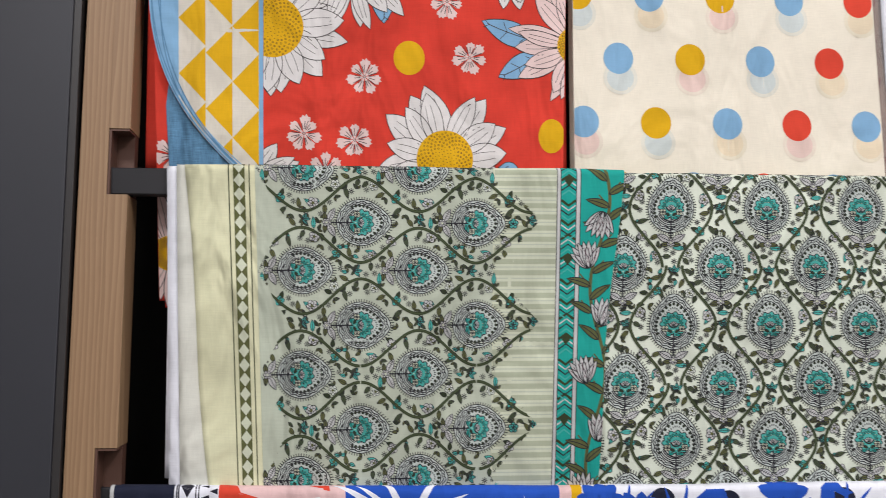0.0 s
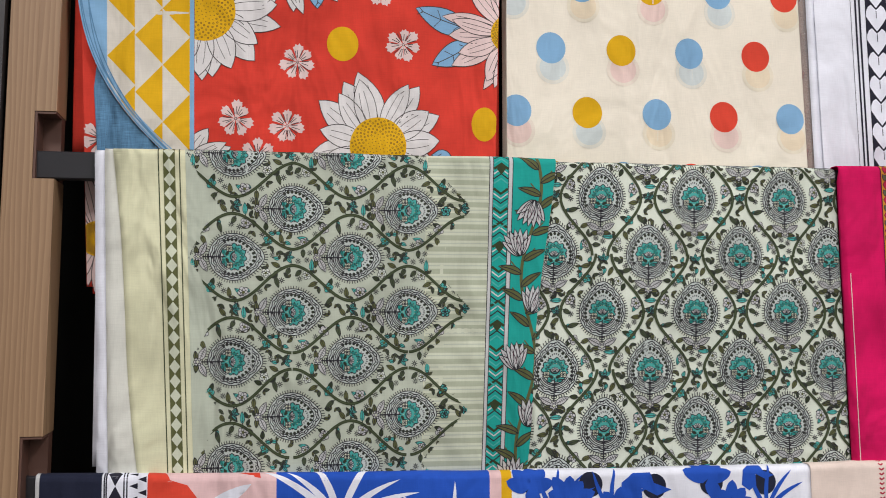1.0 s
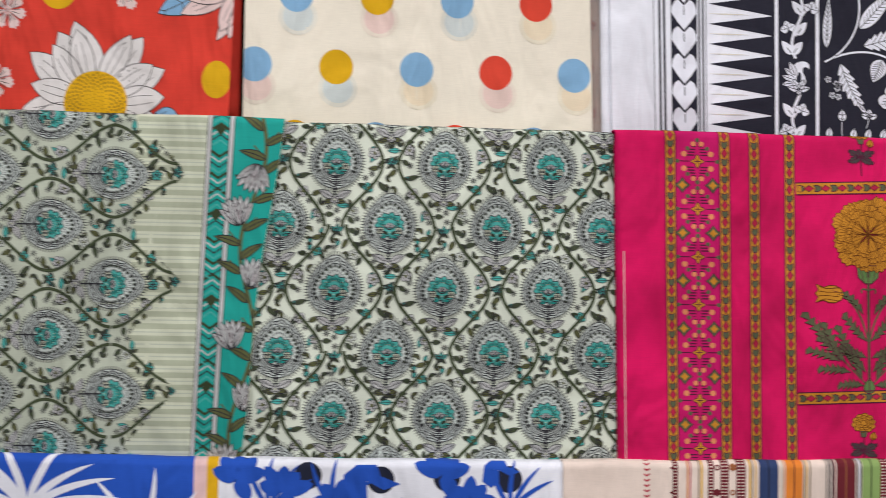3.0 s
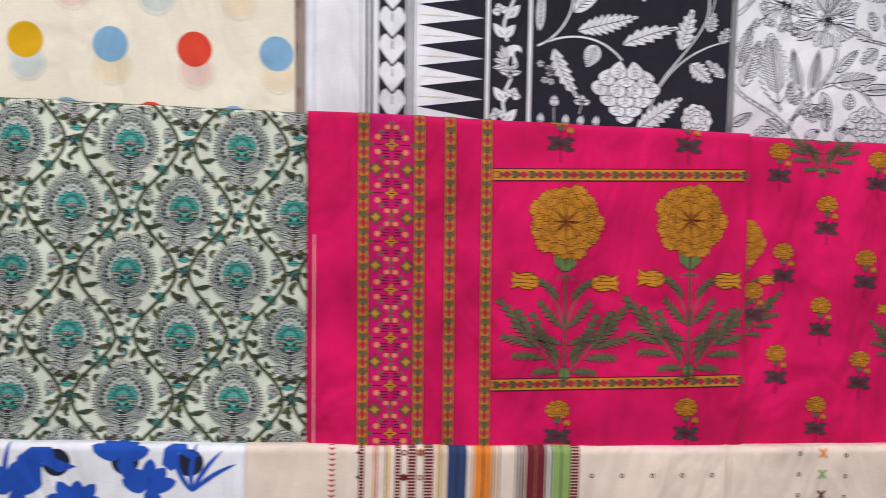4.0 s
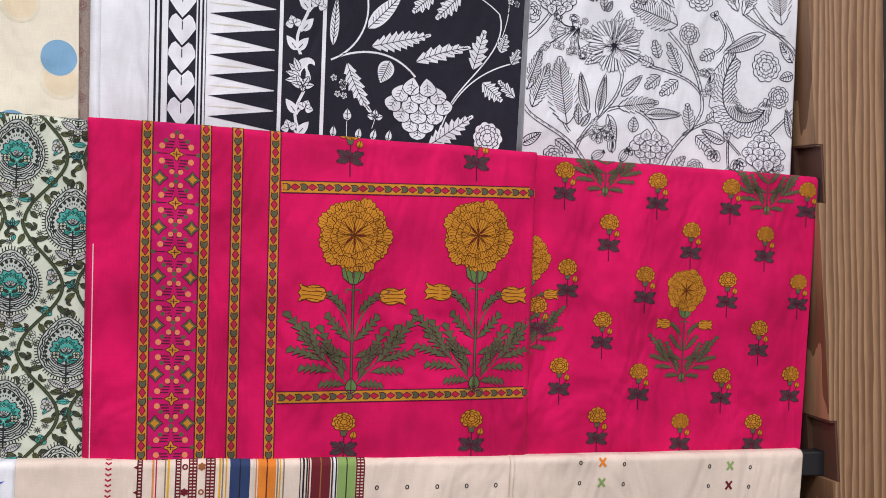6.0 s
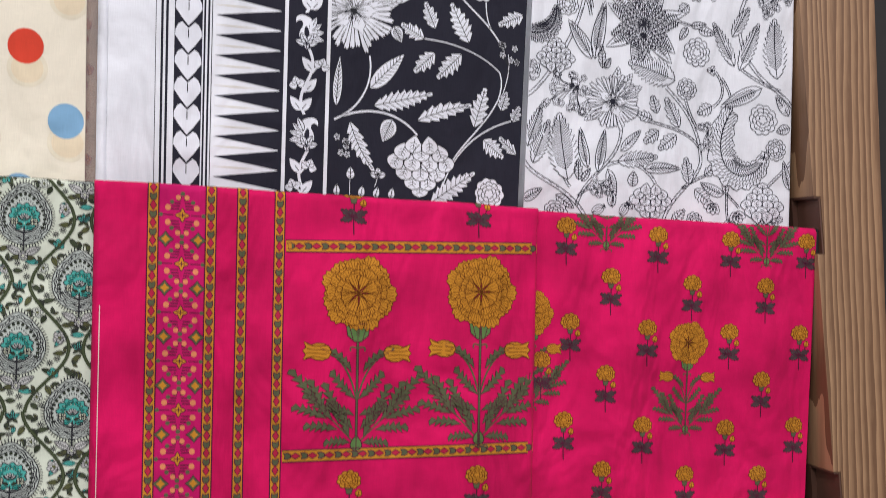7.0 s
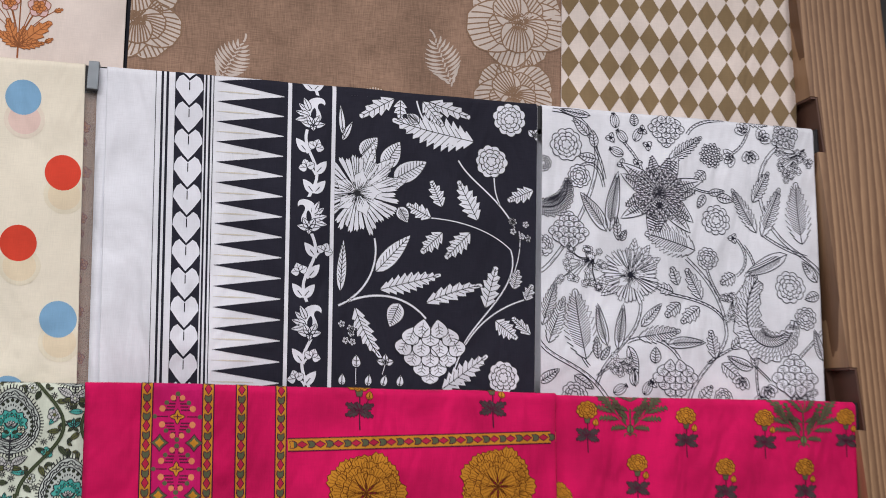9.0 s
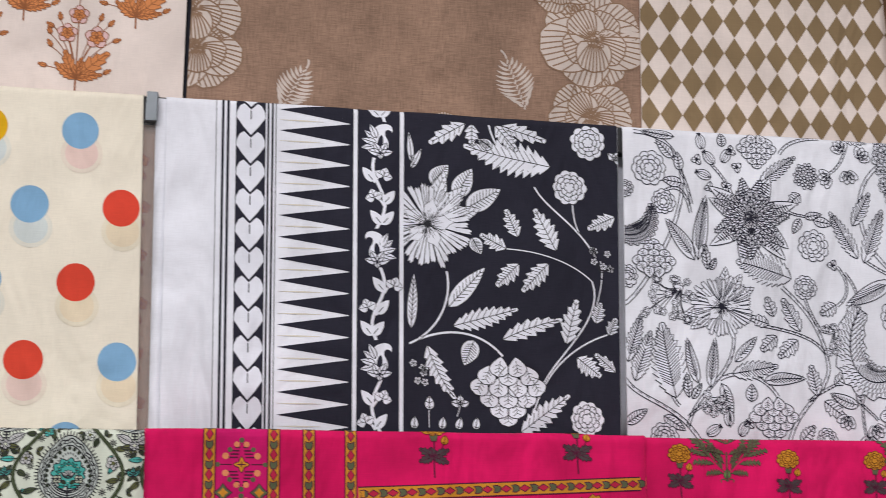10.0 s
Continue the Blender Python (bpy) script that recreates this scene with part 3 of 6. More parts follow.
def chrysanth(R, fill, line, w=0.0009, layer=0, behind=(18, 45, 72)):
    """Ragged bloom of strap-like rays with a pale pointed heart; broad leaves peep out behind."""
    a = Art()
    rng = random.Random(4)
    for an in behind:
        a.put(leaf(R * 1.22, R * 0.46, fill, line, 8, w=w * 0.8, layer=layer), angle=an)
    for i in range(40):
        k = R * rng.uniform(0.80, 1.02)
        ray = np.array([(-0.012, -0.22), (-0.050, -0.72), (-0.062, -0.93), (-0.022, -1.0), (0.012, -0.94), (0.050, -0.99), (0.060, -0.80), (0.012, -0.22)]) * np.array([R, k])
        ray[:, 0] += rng.uniform(-0.06, 0.06) * R * (ray[:, 1] / R) ** 2
        a.shape(spun(ray, 9 * i + rng.uniform(-2, 2)), fill, line, w * 0.8, layer + 2 + 0.35 * (i % 3))
    for i in range(5):
        p = Art()
        p.shape(np.array([(0, 0), (-0.13, -0.24), (-0.15, -0.38), (-0.05, -0.48), (0.0, -0.60), (0.06, -0.46), (0.16, -0.36), (0.12, -0.22)]) * R, fill, line, w * 0.5, 0)
        for q in range(5):
            p.stroke([(0.03 * R * (q - 2), -0.12 * R), (0.045 * R * (q - 2), -R * (0.24 + 0.05 * (q % 3)))], w * 0.5, line, 1)
        a.put(p, angle=72 * i + 12, lift=layer + 4 + 0.3 * (i % 2))
    for i in range(24):
        a.stroke([(0, 0), tuple(spun([(0, -R * (0.10 + 0.07 * (i % 3)))], 15 * i)[0])], w * 0.9, line, layer + 6)
    return a


def peony(R, fill, line, w=0.0010, layer=0):
    """Hanging bloom of rounded petals that overlap like scales, wide above and narrow at the tip."""
    a = Art()
    for row, (yy, cnt, gap) in enumerate(((0.70, 1, 0.4), (0.48, 2, 0.40), (0.20, 3, 0.44), (-0.10, 4, 0.45), (-0.42, 3, 0.50), (-0.66, 2, 0.42))):
        for i in range(cnt):
            xx = (i - (cnt - 1) / 2) * gap
            p = Art()
            t = np.linspace(0, 1, 12)
            half = 0.28 * np.sin(np.pi * t ** 1.5) ** 0.55
            half[0] = half[-1] = 0
            pts = np.concatenate([np.stack([-half, -0.58 * t], -1), np.stack([half, -0.58 * t], -1)[::-1][1:-1]]) * R
            p.shape(pts, fill, line, w, layer)
            p.stroke([(0, -R * 0.12), (0, -R * 0.44)], w * 0.7, line, layer + 1)
            for q in (-1, 1):
                for f in (0.22, 0.32, 0.42):
                    p.stroke([(0, -R * f), (q * R * 0.12, -R * (f + 0.07))], w * 0.6, line, layer + 1)
            a.put(p, xx * R, (yy - 0.20) * R, angle=180 - xx * 42, lift=1.5 * row + 0.5 * (i % 2))
    return a


def tiny_cluster(fill, line, n=7, spread=0.018, r=0.0045, seed=1):
    a = Art()
    rng = random.Random(seed)
    for i in range(n):
        x, y = rng.uniform(-1, 1) * spread, rng.uniform(-1, 1) * spread
        a.stroke([(0, spread), (x, y)], 0.0007, fill if line is None else line, 0)
        a.put(rosette(r, 5, fill, line, 0.0006, 1 + 0.3 * (i % 3)), x, y, angle=rng.uniform(0, 90))
    return a


def floral(fill, line):
    """One repeat of the branching flower design, about 0.35 wide and 0.53 tall, from its upper corner."""
    a = Art()
    k = 0.000495

    def c(x, y):
        return ((x - 19) * k * 1.065, (y - 5) * k)

    def stem(w, *p):
        pts = bez(*[c(x, y) for x, y in p], n=16)
        a.stroke(pts, w, fill, 0)
        d = np.gradient(pts, axis=0)
        nr = np.stack([-d[:, 1], d[:, 0]], -1) / np.hypot(d[:, 0], d[:, 1])[:, None]
        for sg in (-1, 1):
            a.stroke(pts + nr * sg * w / 2, 0.0007, line, 1)

    def lf(x, y, x2, y2, wd, teeth=0, veins=9, bend=0.0):
        p, q = np.array(c(x, y)), np.array(c(x2, y2))
        d = q - p
        L = float(np.hypot(*d))
        ang = math.degrees(math.atan2(d[1], d[0])) + 90
        a.put(leaf(L, wd * k, fill, line, veins, bend * k, teeth, 0.0009), *p, angle=ang, lift=1.5)

    stem(0.0042, (145, 545), (165, 640), (120, 740), (30, 782))
    stem(0.0045, (30, 782), (140, 720), (250, 730), (322, 815))
    stem(0.0038, (425, 250), (470, 330), (560, 360), (625, 480))
    stem(0.0032, (550, 300), (552, 340), (556, 370), (572, 400))
    stem(0.0030, (335, 462), (430, 465), (540, 490), (612, 560))
    stem(0.0036, (612, 560), (640, 640), (600, 720), (520, 800), (440, 880), (440, 940))
    stem(0.0034, (660, 735), (560, 770), (450, 850), (412, 1020))
    stem(0.0040, (280, 45), (290, 90), (310, 130), (335, 145))
    stem(0.0026, (640, 490), (650, 540), (640, 590), (625, 640))
    stem(0.0022, (92, 1045), (90, 1000), (92, 985))
    stem(0.0022, (178, 1010), (185, 990), (188, 970))
    lf(150, 662, 266, 527, 58)
    lf(165, 722, 372, 660, 70, 9, 8)
    lf(320, 762, 502, 662, 62, 6, 8, 30)
    lf(232, 765, 200, 848, 62)
    lf(85, 785, 138, 968, 62, 6, 9, -40)
    lf(478, 178, 195, 135, 118, 11, 11, 14)
    lf(372, 422, 333, 328, 56, 4)
    lf(495, 462, 425, 322, 74, 6, 7)
    lf(335, 462, 250, 418, 56, 4)
    lf(375, 510, 302, 588, 62, 4)
    lf(470, 505, 384, 603, 66, 5)
    lf(525, 770, 562, 620, 70, 5, 7)
    lf(560, 812, 638, 874, 66, 5)
    lf(690, 338, 598, 384, 58, 4)
    lf(622, 700, 640, 628, 50, 4)
    lf(665, 738, 690, 678, 46, 3)
    lf(378, 1056, 536, 934, 74, 8, 8)
    lf(686, 858, 618, 798, 44, 3)
    lf(35, 735, 44, 556, 34)
    lf(95, 258, 150, 190, 60)
    lf(170, 300, 226, 198, 66)
    lf(205, 335, 318, 262, 70)
    lf(225, 430, 255, 484, 46)
    lf(205, 45, 88, 122, 62, 4, 6)
    lf(225, 45, 225, 122, 50, 3, 5)
    lf(300, 45, 372, 130, 62, 4, 6)
    lf(320, 45, 466, 92, 58, 4, 6)
    lf(290, 125, 246, 96, 40)
    lf(36, 190, 26, 84, 22, 0, 2)
    lf(34, 210, 66, 140, 22, 0, 2)
    a.put(chrysanth(0.076, fill, line), *c(85, 392), lift=3)
    a.put(peony(0.057, fill, line), *c(338, 915), lift=2)
    a.put(carnation(0.030, fill, line, seed=3), *c(540, 245), lift=3)
    a.put(carnation(0.031, fill, line, seed=5), *c(602, 85), lift=3)
    a.put(carnation(0.029, fill, line, seed=8), *c(590, 1010), lift=3)
    a.put(tiny_cluster(fill, line, 8, 0.020, 0.0065, 4), *c(640, 490), lift=2)
    a.put(tiny_cluster(fill, line, 6, 0.018, 0.0065, 6), *c(58, 880), lift=2)
    a.put(leaf(0.022, 0.016, fill, line, 3), *c(92, 990), lift=2)
    for an in (-75, 0, 75):
        a.put(leaf(0.016, 0.012, fill, line, 2), *c(188, 972), angle=an, lift=2)
        a.put(leaf(0.016, 0.013, fill, line, 2), *c(690, 140), angle=an + 30, lift=2)
    for x in (130, 180, 235, 45):
        a.put(leaf(0.020, 0.013, fill, line, 2), *c(x, 1050), angle=(x % 7) * 6 - 15, lift=2)
    return a


def egg(R, th, k=0.27):
    c = np.cos(th)
    return np.stack([R * 0.95 * np.sin(th), -R * (c + k * np.clip(c, 0, 1) ** 6)], -1)


def medallion():
    """Pointed lotus medallion with fringe, wavy collar, teal heart and leafy foot, 0.10 tall."""
    a = Art()
    th = np.linspace(0, 2 * np.pi, 72, endpoint=False)
    a.fill(egg(0.0385, th), I_HAZE, 0)
    a.fill(egg(0.0150, th), I_TEAL2, 0.5)
    for t0 in np.linspace(0, 2 * np.pi, 62, endpoint=False):
        p, q = egg(0.0392, np.array([t0]))[0], egg(0.0436, np.array([t0]))[0]
        a.stroke([p, q], 0.0009, I_GREY, 1)
    a.stroke(egg(0.0386, th), 0.0009, I_GREY, 1, closed=True)
    wave = (1 + 0.030 * np.sin(16 * th))[:, None]
    a.stroke(egg(0.0352, th) * wave, 0.0011, I_GREY, 1, closed=True)
    a.stroke(egg(0.0318, th) * wave, 0.0009, I_GREY, 1, closed=True)
    a.stroke(egg(0.0290, th), 0.0010, I_GREY, 1, closed=True)
    for t0 in np.linspace(-2.0, 2.0, 19):
        m = egg(0.0258, np.array([t0]))[0]
        lf = leaf(0.0056, 0.0040, I_OLIVE, I_GREY, 0, w=0.0004)
        a.put(lf, m[0], m[1] + 0.002, angle=math.degrees(t0), lift=1)
        q = egg(0.0335, np.array([t0 + 0.05]))[0]
        a.disc(q[0], q[1], 0.0008, I_GREY, 1.6, n=5)
    for t0 in np.linspace(-2.6, 2.6, 34):
        p, q = egg(0.0200, np.array([t0]))[0], egg(0.0222, np.array([t0]))[0]
        a.stroke([p, q], 0.0010, I_GREY, 1.2)
        p, q = egg(0.0325, np.array([t0]))[0], egg(0.0345, np.array([t0 + 0.06]))[0]
        a.stroke([p, q], 0.0007, I_GREY, 1.2)
    for R in (0.0262, 0.0232, 0.0204):
        tt = np.linspace(2.0, 2 * np.pi - 2.0, 22)
        a.stroke(egg(R, tt), 0.0010, I_GREY, 1)
    dome = np.stack([(0.0200 + 0.0018 * np.sin(11 * th)) * np.sin(th), -0.0015 - (0.0180 + 0.0018 * np.sin(11 * th)) * np.cos(th)], -1)
    a.shape(dome, I_TEAL2, I_GREY, 0.0009, 2)
    for i in range(11):
        an = -100 + 20 * i
        a.put(leaf(0.0062, 0.0036, I_TEAL, I_GREY, 0, w=0.0004), *spun([(0, -0.0098)], an, 0, -0.001)[0], angle=an, lift=3)
    for i in range(26):
        q = spun([(0, -0.0135 + 0.0035 * (i % 2))], i * 360 / 26, 0, -0.0015)[0]
        a.disc(q[0], q[1], 0.0010, (I_GREY, I_MINT, I_OLIVE)[i % 3], 3.6, n=5)
    for i, an in enumerate((-58, 58, -29, 29, 0)):
        a.shape(spun(petal(0.0082, 0.0038), an, 0, 0.002), I_LILAC, I_GREY, 0.0005, 4 + 0.3 * i)
    a.stroke(bez((-0.0085, -0.003), (-0.006, 0.007), (0.006, 0.007), (0.0085, -0.003)), 0.0011, I_GREY, 5.6)
    for sx in (-1, 1):
        a.put(rosette(0.0056, 4, I_MINT, I_GREY, 0.0007), sx * 0.0130, 0.0060, angle=45, lift=4)
        a.put(leaf(0.009, 0.0042, I_OLIVE, I_GREY, 0, w=0.0005), sx * 0.002, 0.0115, angle=sx * 62, lift=4)
        a.put(leaf(0.010, 0.0040, I_TEAL, I_GREY, 0, w=0.0005), sx * 0.003, 0.0150, angle=sx * 98, lift=4)
        a.stroke(bez((0, 0.022), (sx * 0.006, 0.020), (sx * 0.010, 0.019), (sx * 0.013, 0.015), n=6), 0.0011, I_GREY, 4)
        a.stroke(bez((0, 0.034), (sx * 0.005, 0.030), (sx * 0.008, 0.029), (sx * 0.010, 0.026), n=6), 0.0010, I_GREY, 4)
        lf = leaf(0.0225, 0.0105, I_LILAC, I_GREY, 0, w=0.0008)
        for q in (0.3, 0.45, 0.6, 0.75):
            for e in (-1, 1):
                lf.disc(e * 0.0020, -0.0225 * q, 0.0008, I_GREY, 1, n=5)
        a.put(lf, sx * 0.003, 0.052, angle=sx * 62, lift=4)
        a.put(leaf(0.014, 0.0070, I_LEAF, I_GREY, 2, w=0.0007), sx * 0.003, 0.057, angle=sx * 96, lift=4)
    a.stroke([(0, 0.012), (0, 0.052)], 0.0020, I_GREY, 4)
    for yy in (0.040, 0.0435, 0.047):
        a.stroke([(-0.0035, yy), (0.0035, yy)], 0.0009, I_GREY, 4.3)
    a.put(rosette(0.0066, 6, I_LILAC, I_GREY, 0.0006, centre=I_MINT), 0, 0.055, lift=6)
    return a


def vines(px=0.175, py=0.207):
    """Ogee vines with leaves, small flowers and lotus buds for one repeat."""
    a = Art()
    s = np.linspace(-0.5, 0.5, 44)
    rng = random.Random(7)
    taken = []

    def bloom(x, y, r, n=5, tint=None):
        a.put(rosette(r, n, tint if tint is not None else I_LILAC, I_GREY, 0.0006, centre=I_LEAF), x, y, angle=rng.uniform(0, 90), lift=3.5)
        taken.append((x, y))

    for sg in (-1, 1):
        x = sg * (px / 4 + 0.030 * np.cos(2 * np.pi * s))
        pts = np.stack([x, s * py], -1)
        a.stroke(pts, 0.0038, I_VINE, 4.5)
        d = np.gradient(pts, axis=0)
        nr = np.stack([-d[:, 1], d[:, 0]], -1) / np.hypot(d[:, 0], d[:, 1])[:, None]
        for e in (-1, 1):
            a.stroke(pts + nr * e * 0.0019, 0.0008, I_OLIVE, 5.5)
        for i in range(13):
            j = int((0.03 + 0.075 * i) * 43)
            ang = math.degrees(math.atan2(d[j][1], d[j][0])) + 90
            side = (62 if i % 2 else -62) + rng.uniform(-12, 12)
            foot = spun([(0, -0.005)], ang + side, *pts[j])[0]
            a.stroke([pts[j], foot], 0.0009, I_OLIVE, 3)
            a.put(leaf(0.0145 + 0.003 * (i % 3), 0.0080, (I_VINE, I_LEAF, I_VINE, I_OLIVE, I_LEAF, I_TEAL2)[i % 6], I_GREY, 2, w=0.0005), *foot, angle=ang + side, lift=3)
            taken.append(tuple(spun([(0, -0.011)], ang + side, *pts[j])[0]))
    for x, y, r, n, tint in ((0.060, -0.016, 0.0105, 5, I_LILAC), (-0.058, -0.022, 0.0095, 5, I_LILAC), (0.027, -0.055, 0.0085, 5, I_PALE), (-0.030, -0.060, 0.0085, 5, I_TEAL2), (0.052, 0.040, 0.0090, 5, I_TEAL2), (-0.050, 0.048, 0.0095, 5, I_LILAC), (0.030, 0.078, 0.0085, 6, I_PALE), (-0.026, 0.082, 0.0080, 5, I_LILAC)):
        bloom(x, y, r, n, tint)
    for _ in range(700):
        x, y = rng.uniform(-px / 2, px / 2), rng.uniform(-py / 2, py / 2)
        if (x / 0.049) ** 2 + ((y - 0.004) / 0.066) ** 2 < 1 or ((abs(x) - px / 2) / 0.049) ** 2 + ((abs(y + 0.004) - py / 2) / 0.066) ** 2 < 1:
            continue
        if abs(abs(x) - (px / 4 + 0.030 * math.cos(2 * math.pi * y / py))) < 0.0062:
            continue
        if any((x - q[0]) ** 2 + (y - q[1]) ** 2 < 0.0093 ** 2 for q in taken) or abs(y) > py / 2 - 0.004 or abs(x) > px / 2 - 0.003:
            continue
        taken.append((x, y))
        if rng.random() < 0.6:
            an = rng.uniform(0, 360)
            a.put(leaf(0.0115, 0.0060, (I_VINE, I_OLIVE, I_LEAF, I_VINE, I_LEAF, I_TEAL2)[rng.randrange(6)], I_GREY, 0, w=0.0006), x, y + 0.004, angle=an, lift=2.0)
            a.put(leaf(0.0085, 0.0045, I_LEAF, I_GREY, 0, w=0.0005), x, y + 0.004, angle=an + 80, lift=2.3)
        else:
            for i in range(8):
                a.stroke(spun([(0, -0.001), (0, -0.0055)], 45 * i, x, y), 0.0008, I_GREY, 2)
    for bx, by in ((0.0, 0.012 - py / 2), (px / 2, 0.002)):
        for an in (-50, 50, 0):
            a.put(leaf(0.0135, 0.0062, I_TEAL2, I_GREY, 0, w=0.0007), bx, by, angle=an, lift=3 + 0.3 * (an == 0))
        for an in (-130, 130):
            a.put(leaf(0.010, 0.005, I_VINE, I_GREY, 0, w=0.0005), bx, by, angle=an, lift=3)
    return a


def sunflower(disc, reach, fill, seed=0):
    """Seed disc with two rings of broad pointed petals, bent this way and that."""
    a = Art()
    rng = random.Random(seed)
    n = 11
    t = np.linspace(0, 1, 13)
    for ring in (0, 1):
        for i in range(n):
            L = disc * 0.85 + reach * rng.uniform(0.92, 1.28) * (1 if ring == 0 else 0.88)
            W = max(disc, 0.036) * rng.uniform(0.72, 0.98)
            b = (rng.random() - 0.5) * L * 0.42
            half = W / 2 * np.sin(np.pi * t ** 1.35) ** 0.85
            half[0] = half[-1] = 0
            mid = b * t ** 2.2
            p = Art()
            p.shape(np.concatenate([np.stack([mid - half, -L * t], -1), np.stack([mid + half, -L * t], -1)[::-1][1:-1]]), fill, I_LINE, 0.0009, 0)
            for q in (-0.35, 0.3):
                p.stroke(bez((q * W * 0.3, -disc * 0.9), (q * W * 0.6 + b * 0.2, -L * 0.55), (q * W * 0.35 + b * 0.6, -L * 0.82), n=6), 0.0006, I_LINE, 1)
            a.put(p, angle=360 * (i + 0.5 * ring) / n + rng.uniform(-7, 7), lift=ring * 1.6 + 0.5 * (i % 3))
    a.disc(0, 0, disc, I_YELLOW, 4.5, n=40)
    g = 2.39996
    for i in range(190):
        r = disc * 0.95 * math.sqrt((i + 0.5) / 190)
        x, y = r * math.cos(i * g), r * math.sin(i * g)
        if i < 40:
            a.disc(x, y, 0.0010, I_BROWN, 5.5, n=5)
        else:
            a.ring(x, y, 0.0014, 0.0007, I_BROWN, 5.5, n=7)
    return a


def daisy(R, seed=0):
    """Small ragged flower of seven notched petals with fine dark rays."""
    a = Art()
    rng = random.Random(seed)
    for i in range(7):
        tip = np.array([(0, 0), (-0.16, -0.45), (-0.30, -0.78), (-0.20, -0.84), (-0.16, -0.97), (-0.04, -0.90), (0.05, -1.03), (0.13, -0.90), (0.26, -0.88), (0.28, -0.72), (0.16, -0.45)]) * R * rng.uniform(0.85, 1.05)
        a.fill(spun(tip, 360 / 7 * i + rng.uniform(-6, 6)), I_BLUSHPET, 0.3 * (i % 3))
    for i in range(21):
        k = R * rng.uniform(0.50, 0.74)
        a.stroke(spun([(0, -R * 0.24), (0.0006, -k)], 360 / 21 * i + rng.uniform(-4, 4)), 0.0008, I_LINE, 1.4)
    a.ring(0, 0, R * 0.07, 0.0006, I_LINE, 1.4, n=8)
    return a


def marigold(R):
    """Full round bloom of frilled petals, each combed with fine lines."""
    a = Art()
    for ring, (f, n) in enumerate(((1.0, 16), (0.84, 14), (0.66, 11), (0.50, 8))):
        for i in range(n):
            p = Art()
            L, W = R * f * (1.0 + 0.06 * ((i * 5) % 3 - 1)), R * f * 7.0 / n
            t = np.array([[-0.16, -0.45], [-0.46, -0.74], [-0.50, -0.86], [-0.36, -0.97], [-0.20, -0.94], [0.0, -1.0], [0.20, -0.94], [0.36, -0.97], [0.50, -0.86], [0.46, -0.74], [0.16, -0.45], [0.0, -0.04 if ring == 3 else -0.42]])
            p.shape(t * np.array([W, L]), I_GOLD, I_GOLDLINE, 0.0008, 0)
            for s in (-0.3, -0.1, 0.1, 0.3):
                p.stroke([(s * W, -L * 0.92), (s * W * 0.5, -L * (0.60 if ring < 3 else 0.14))], 0.0005, I_GOLDLINE, 1)
            a.put(p, angle=360 * (i + 0.5 * (ring % 2)) / n + 3 * ((i * 7) % 3 - 1), lift=ring * 1.5 + 0.4 * (i % 2))
    for i in range(14):
        a.stroke(spun([(0, 0), (0, -R * 0.10)], 360 * i / 14), 0.0006, I_GOLDLINE, 6.5)
    return a


def thistle(L, W, fill, line, bend=0.0):
    """Narrow leaf cut into sharp lobes that point to the tip."""
    a = Art()
    left, right = [(0.0, 0.0)], []
    for i in range(5):
        t0, t1 = 0.14 + 0.16 * i, 0.32 + 0.155 * i
        wide = W / 2 * math.sin(math.pi * (0.18 + 0.15 * i)) ** 0.7
        for side, sg in ((left, -1), (right, 1)):
            side.append((bend * t0 * t0 + sg * 0.0014 * (1 - t0) + sg * 0.0012, -L * t0))
            side.append((bend * t1 * t1 + sg * wide, -L * t1))
    pts = np.array(left + [(bend, -L)] + right[::-1])
    a.shape(pts, fill, line, 0.0006, 0)
    return a


